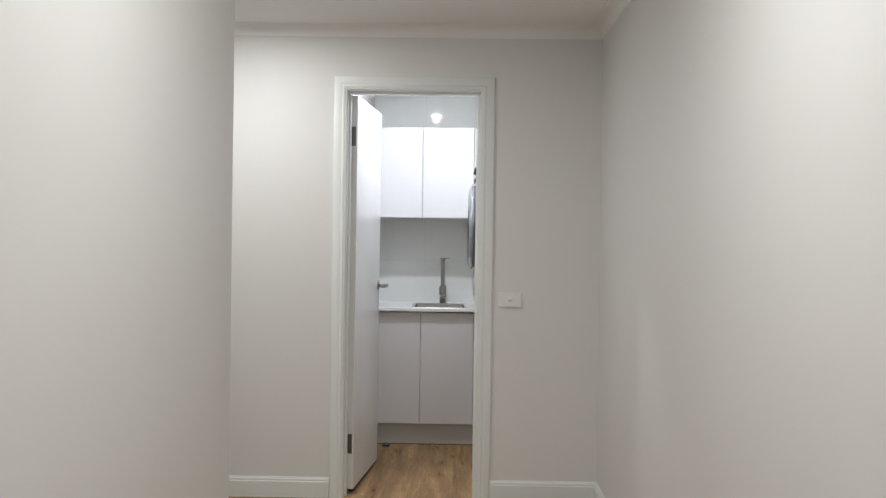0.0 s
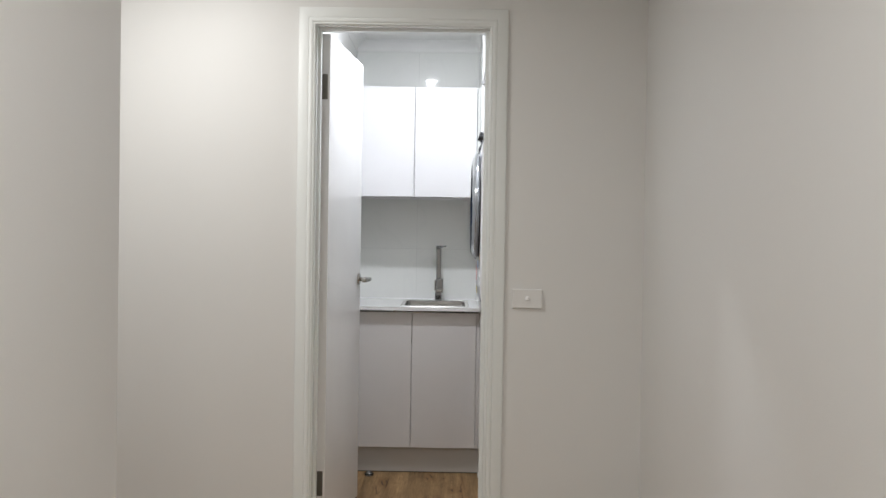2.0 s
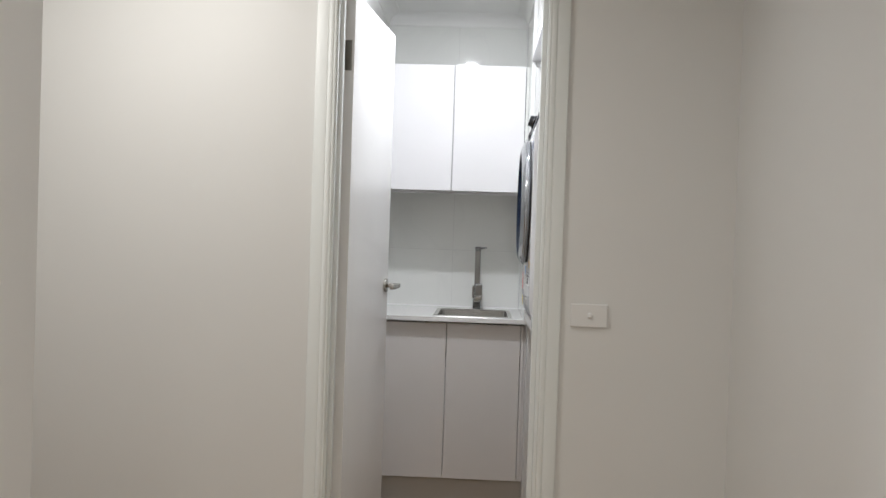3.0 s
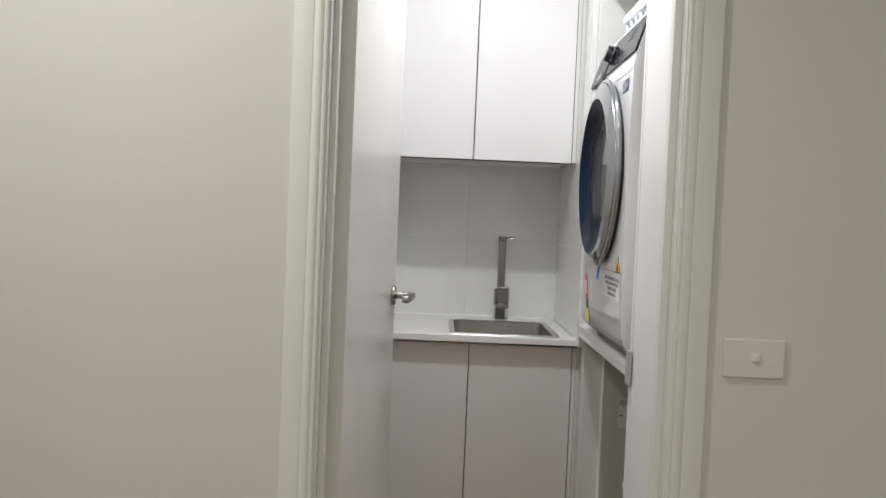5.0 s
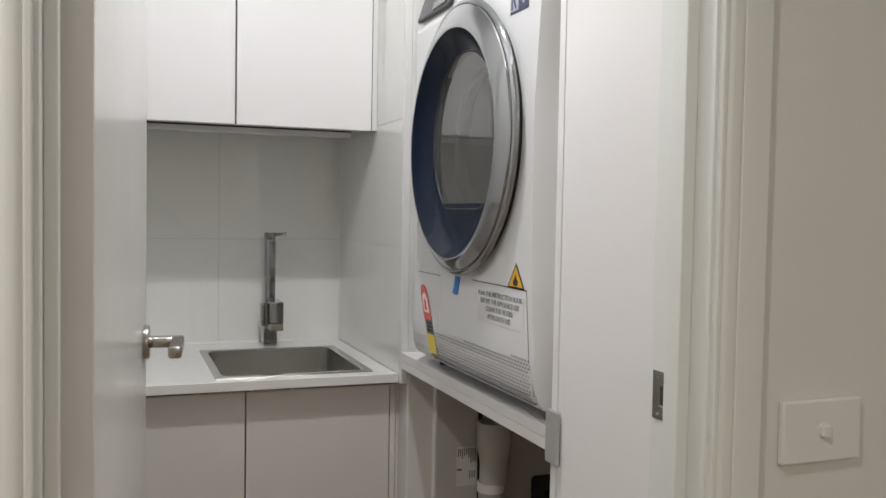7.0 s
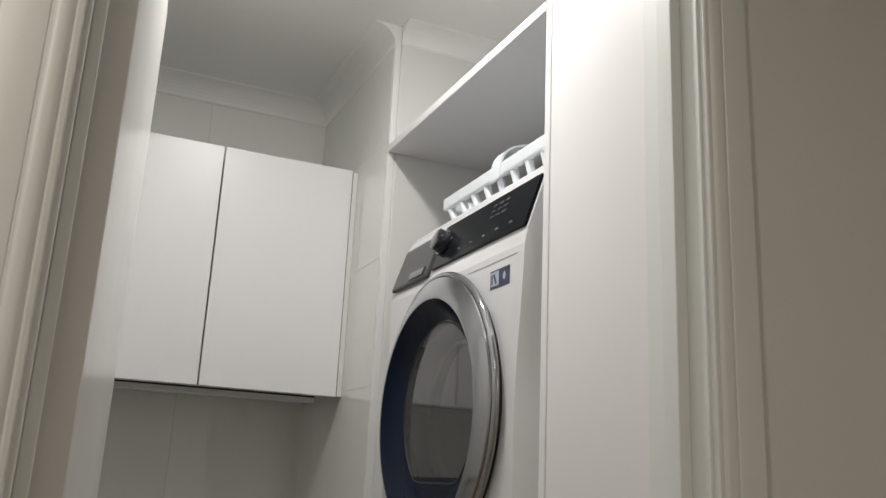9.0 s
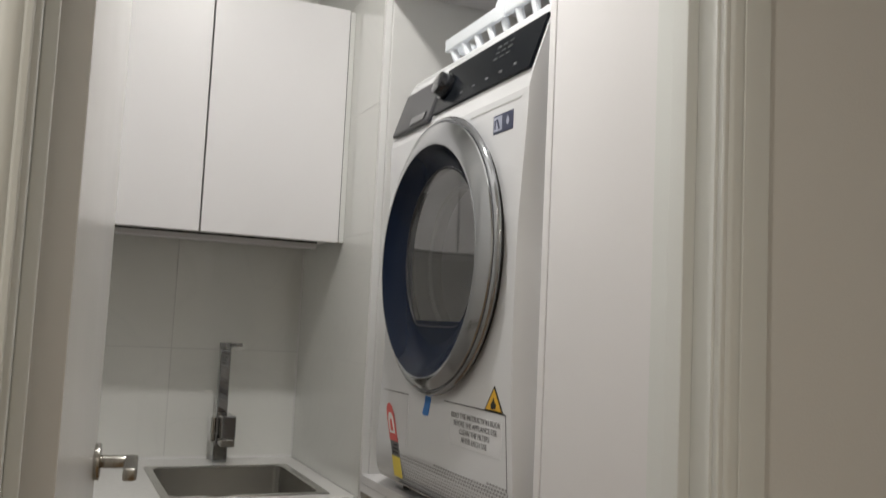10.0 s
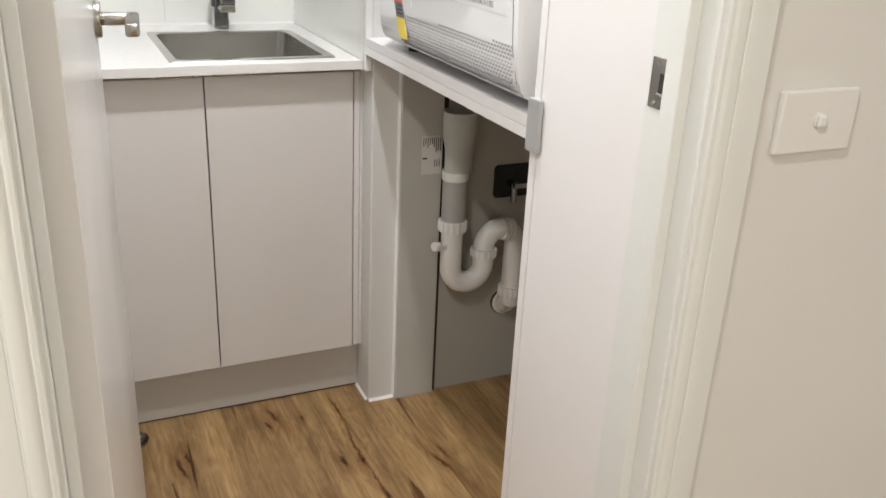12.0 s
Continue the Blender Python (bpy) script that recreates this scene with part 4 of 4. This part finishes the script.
fascia = part("control_fascia", on_fascia(box(-0.004, 0.002, DY0 + 0.012, 0.775, -0.002, 0.096, 0.0015)), FASCIA, dryer, "glossy black control panel")
drawer = part("tank_drawer", on_fascia(box(-0.007, 0.002, 0.782, DY1 - 0.018, -0.014, 0.088, 0.006, 3)), SMOKE, dryer, "smoked grey water tank drawer")
part("drawer_lip", on_fascia(box(-0.0095, -0.006, 0.805, 0.880, -0.006, 0.012, 0.0015)), BLACKGLASS, drawer)
dial = part("dial", on_fascia(cyl((-0.003, 0.744, 0.050), (-0.028, 0.744, 0.050), 0.0245, 0.022, seg=40, bevel=0.002)), BLACKGLASS, dryer, "round black programme dial", True)
part("dial_ring", on_fascia(revolve([(0.0255, -0.004), (0.0272, -0.007), (0.0268, -0.012), (0.0240, -0.012)], (0, 0.744, 0.050), "x", 40)), CHROME, dial, smooth=True)
for k in range(5):
    y = 0.455 + 0.05 * k
    part("print_mark", on_fascia(box(-0.0046, -0.0039, y, y + 0.010, 0.017, 0.020)), GREY, fascia)
for k in range(3):
    for i in range(3):
        y = 0.50 + 0.022 * k
        part("print_mark", on_fascia(box(-0.0046, -0.0039, y, y + 0.015, 0.052 + 0.012 * i, 0.056 + 0.012 * i)), FAINT, fascia)
part("fascia_seam", box(DX - 0.0006, DX + 0.002, DY0 + 0.03, 0.60, 1.6275, 1.629), PVCGREY, dryer)
part("small_mark", box(DX - 0.0007, DX + 0.001, 0.660, 0.680, 1.630, 1.636), GREY, dryer)

# badges and stickers
badge = part("badge", box(DX - 0.001, DX + 0.001, 0.444, 0.511, 1.583, 1.614, 0.0004, 1), BADGE, dryer, "small dark blue feature badge")
part("badge_panel", box(DX - 0.0015, DX - 0.0008, 0.480, 0.508, 1.587, 1.611), BADGEPALE, badge)
part("badge_mark", prism([(0.486, 1.590), (0.491, 1.590), (0.500, 1.607), (0.494, 1.607)], DX - 0.0019, DX - 0.0014, "x"), BADGE, badge)
part("badge_mark", box(DX - 0.0019, DX - 0.0014, 0.501, 0.505, 1.590, 1.606), BADGE, badge)
part("badge_drop", prism([(0.461, 1.592), (0.456, 1.597), (0.457, 1.601), (0.461, 1.607), (0.465, 1.601), (0.466, 1.597)], DX - 0.0015, DX - 0.0008, "x"), BADGEPALE, badge)


def triangle(y, z, w, h, x, depth):
    return prism([(y - w / 2, z), (y + w / 2, z), (y, z + h)], x - depth, x + 0.001, "x")


warn = part("warning_triangle", triangle(0.470, 1.1405, 0.066, 0.042, DX, 0.0006), INK, dryer, "black-edged yellow warning triangle")
part("triangle_field", triangle(0.470, 1.1440, 0.052, 0.033, DX - 0.0008, 0.0004), YELLOW, warn)
part("flame", prism([(0.463, 1.1465), (0.477, 1.1465), (0.479, 1.153), (0.4745, 1.156), (0.470, 1.164), (0.4665, 1.157), (0.461, 1.154)], DX - 0.0016, DX - 0.0009, "x"), INK, warn)
part("flame_bar", box(DX - 0.0016, DX - 0.0009, 0.458, 0.482, 1.1428, 1.1445), INK, warn)
note = part("instruction_label", box(DX - 0.0006, DX + 0.001, 0.440, 0.627, 1.074, 1.128), LABEL, dryer, "white printed instruction label")
lettering("lettering", "READ THE INSTRUCTION BOOK\nBEFORE THE APPLIANCE USE\nCLEAN THE FILTERS\nAFTER EACH USE", 0.0122, Matrix.Translation((DX - 0.0009, 0.5335, 1.1035)) @ Matrix(((0, 0, -1, 0), (-1, 0, 0, 0), (0, 1, 0, 0), (0, 0, 0, 1))), GREY, note)
tape = part("masking_tape", prism([(0.712, 1.142), (0.736, 1.143), (0.741, 1.124), (0.749, 1.110), (0.737, 1.107), (0.723, 1.108), (0.717, 1.124)], DX - 0.0012, DX + 0.0005, "x"), BLUE, dryer, "torn strip of blue tape")
SKEW = 0.53      # the sticker hangs askew


def slanted(pts):
    return [(y - 0.011 + SKEW * (z - 1.11), z) for y, z in pts]


lab = part("energy_sticker", prism(slanted([(0.908, 0.985), (0.950, 0.985), (0.950, 1.05), (0.908, 1.05)]), DX - 0.001, DX + 0.001, "x"), GREY, dryer, "red and yellow energy rating sticker")
part("sticker_arch", prism(slanted([(0.929 + 0.021 * math.cos(radians(a)), 1.086 + 0.026 * math.sin(radians(a))) for a in range(0, 181, 20)] + [(0.908, 1.042), (0.950, 1.042)]), DX - 0.0017, DX - 0.0011, "x"), RED, lab)
part("sticker_foot", prism(slanted([(0.908, 0.978), (0.950, 0.978), (0.950, 1.014), (0.908, 1.014)]), DX - 0.0017, DX - 0.0011, "x"), LABELYELLOW, lab)

part("sticker_dial", prism(slanted([(0.929 + 0.014 * math.cos(radians(a)), 1.078 + 0.017 * math.sin(radians(a))) for a in range(0, 181, 20)] + [(0.915, 1.056), (0.943, 1.056)]), DX - 0.0022, DX - 0.0018, "x"), PAPER, lab)
part("sticker_star", prism(slanted([(0.922, 1.060), (0.936, 1.060), (0.934, 1.082), (0.924, 1.082)]), DX - 0.0026, DX - 0.0023, "x"), RED, lab)
for k in range(3):
    part("print_bar", prism(slanted([(0.913, 1.020 + 0.007 * k), (0.945 - 0.006 * k, 1.020 + 0.007 * k), (0.945 - 0.006 * k, 1.0225 + 0.007 * k), (0.913, 1.0225 + 0.007 * k)]), DX - 0.0017, DX - 0.0011, "x"), INK, lab)

# ---- basket on the dryer ----
basket = thing("laundry_basket", 1.12, 0.62, DZ1, "low slotted white plastic basket on top of the dryer", "basket")
BX0, BX1, BY0, BY1, BZ0, BZ1 = 0.958, 1.28, 0.40, 0.868, DZ1 + 0.0005, DZ1 + 0.067


def basket_rim():
    bm = bmesh.new()
    box(BX0 - 0.008, BX0 + 0.004, BY0 - 0.006, BY1 + 0.006, BZ1 - 0.026, BZ1, 0.003, 2, bm)
    box(BX1 - 0.004, BX1 + 0.008, BY0 - 0.006, BY1 + 0.006, BZ1 - 0.026, BZ1, 0.003, 2, bm)
    box(BX0 + 0.004, BX1 - 0.004, BY0 - 0.006, BY0 + 0.006, BZ1 - 0.026, BZ1, 0.003, 2, bm)
    box(BX0 + 0.004, BX1 - 0.004, BY1 - 0.006, BY1 + 0.006, BZ1 - 0.026, BZ1, 0.003, 2, bm)
    return bm


part("rim", basket_rim(), BASKET, basket)
part("floor_plate", box(BX0 + 0.006, BX1 - 0.006, BY0 + 0.006, BY1 - 0.022, BZ0, BZ0 + 0.010, 0.002), BASKET, basket)


def rib(p, q, w):
    return cyl(p, q, w, w * 1.15, 8)


n = 9
for k in range(n):
    y = BY0 + 0.012 + (BY1 - BY0 - 0.020) * k / (n - 1)
    yb = BY0 + 0.012 + (BY1 - BY0 - 0.046) * k / (n - 1)
    part("rib", rib((BX0 + 0.008, yb, BZ0 + 0.006), (BX0, y, BZ1 - 0.010), 0.0075), BASKET, basket)
    part("rib", rib((BX1 - 0.008, yb, BZ0 + 0.006), (BX1, y, BZ1 - 0.010), 0.0075), BASKET, basket)
for k in range(5):
    x = BX0 + 0.05 + 0.055 * k
    part("rib", rib((x, BY1 - 0.028, BZ0 + 0.006), (x, BY1 - 0.002, BZ1 - 0.010), 0.0075), BASKET, basket)
    part("rib", rib((x, BY0 + 0.010, BZ0 + 0.006), (x, BY0, BZ1 - 0.010), 0.0075), BASKET, basket)


HANDLE_Y, HANDLE_H = 0.631, 0.085


def strap_handle():
    """A flat strap over the basket from one long side to the other."""
    bm = bmesh.new()
    rows = []
    half, mid = (BX1 - BX0) / 2 + 0.010, (BX0 + BX1) / 2
    for k in range(25):
        t = math.pi * k / 24
        c, q = math.cos(t), math.sin(t)
        x, z = mid - half * math.copysign(abs(c) ** 0.6, c), BZ1 - 0.030 + HANDLE_H * q ** 0.6
        rows.append([bm.verts.new((x + d * c, y, z - d * q)) for y, d in ((HANDLE_Y - 0.018, 0), (HANDLE_Y + 0.018, 0), (HANDLE_Y + 0.018, 0.004), (HANDLE_Y - 0.018, 0.004))])
    for A, B in zip(rows, rows[1:]):
        for i in range(4):
            bm.faces.new((A[i], A[(i + 1) % 4], B[(i + 1) % 4], B[i]))
    bm.faces.new(rows[0])
    bm.faces.new(rows[-1])
    bmesh.ops.recalc_face_normals(bm, faces=bm.faces[:])
    return bm


part("handle", strap_handle(), BASKET, basket, smooth=True)

# ---- wall tiles: 600 x 300 slabs with narrow joints ----
TZ = [CT + 0.0005, 1.177, 1.477, 1.777, 2.077, 2.334]
J = 0.0009


def tile(name, x0, x1, y0, y1, z0, z1, parent):
    ob = part(name, box(x0, x1, y0, y1, z0, z1, 0.0004, 1), TILE, parent)
    return ob


tb = structure("tiled_splashback", box(LX0, LX1 + 0.0005, LY1 - 0.0083, LY1 - 0.0005, CT, 2.335), GROUT, "glossy white wall tiles with faint grey veins", "wall tiles")
ts = structure("tiled_side", box(LX1 + 0.0007, NIB_X - 0.0005, RY1 + 0.012, LY1 - 0.0085, CB, CEIL - 0.001), GROUT, "glossy white wall tiles on the side wall", "wall tiles")
for z0, z1 in zip(TZ, TZ[1:]):
    for x0, x1 in ((LX0 + 0.002, 0.556), (0.556, LX1 - 0.001)):
        tile("tile", x0 + J, x1 - J, LY1 - 0.009, LY1 - 0.0032, z0 + J, z1 - J, tb)
    tile("tile", LX1, LX1 + 0.0058, RY1 + 0.012, LY1 - 0.0105, z0 + J, z1 - J, ts)
part("corner_bead", prism([(LX1 + 0.0004, LY1 - 0.0092), (LX1 - 0.0035, LY1 - 0.0092), (LX1 + 0.0004, LY1 - 0.0135)], CT + 0.001, 2.333, "z"), SILICONE, ts)
part("edge_trim", box(LX1 + 0.0005, NIB_X - 0.0005, RY1 + 0.0005, RY1 + 0.0115, CB, CEIL - 0.001, 0.001, 1), SILICONE, ts, "white tile edge trim")

# ---- floor: oak-look planks laid along the walk ----
floor = structure("floor", box(X_FAR - 0.1, RX1 + 0.1, Y_BACK - 0.1, LY1 + 0.1, -0.12, -0.0085), SUBFLOOR, "oak-look timber plank floor with dark knots", "floor")
PW, PL = 0.225, 1.82
plank_meshes = {}
rng = random.Random(11)
x = X_FAR - 0.05
while x < RX1:
    x0, x1 = x + 0.08, min(x + 0.08 + PW, RX1 + 0.05)
    # each row of planks runs only under the rooms that it crosses
    low = Y_CORNER - 0.05 if x1 < X_L else Y_BACK
    high = LY1 if x1 > LX0 else 0.05
    y = rng.uniform(-0.5, 0.05) - 4 * PL
    while y < high:
        y0, y1 = max(y, low), min(y + PL, high)
        if y1 - y0 > 0.03 and x1 - x0 > 0.01:
            w, h = round(x1 - x0, 4), round(y1 - y0, 4)
            if (w, h) not in plank_meshes:
                plank_meshes[w, h] = mesh_of(box(-w / 2 + 0.0001, w / 2 - 0.0001, -h / 2 + 0.0001, h / 2 - 0.0001, -0.008, 0.0, 0.0003, 1), WOOD)
            ob = new("plank", plank_meshes[w, h])
            ob.parent = floor
            ob.matrix_world = pose((x0 + x1) / 2, (y0 + y1) / 2, 0, 0, 0, 180 if rng.random() < 0.5 else 0)
        y += PL
    x += PW
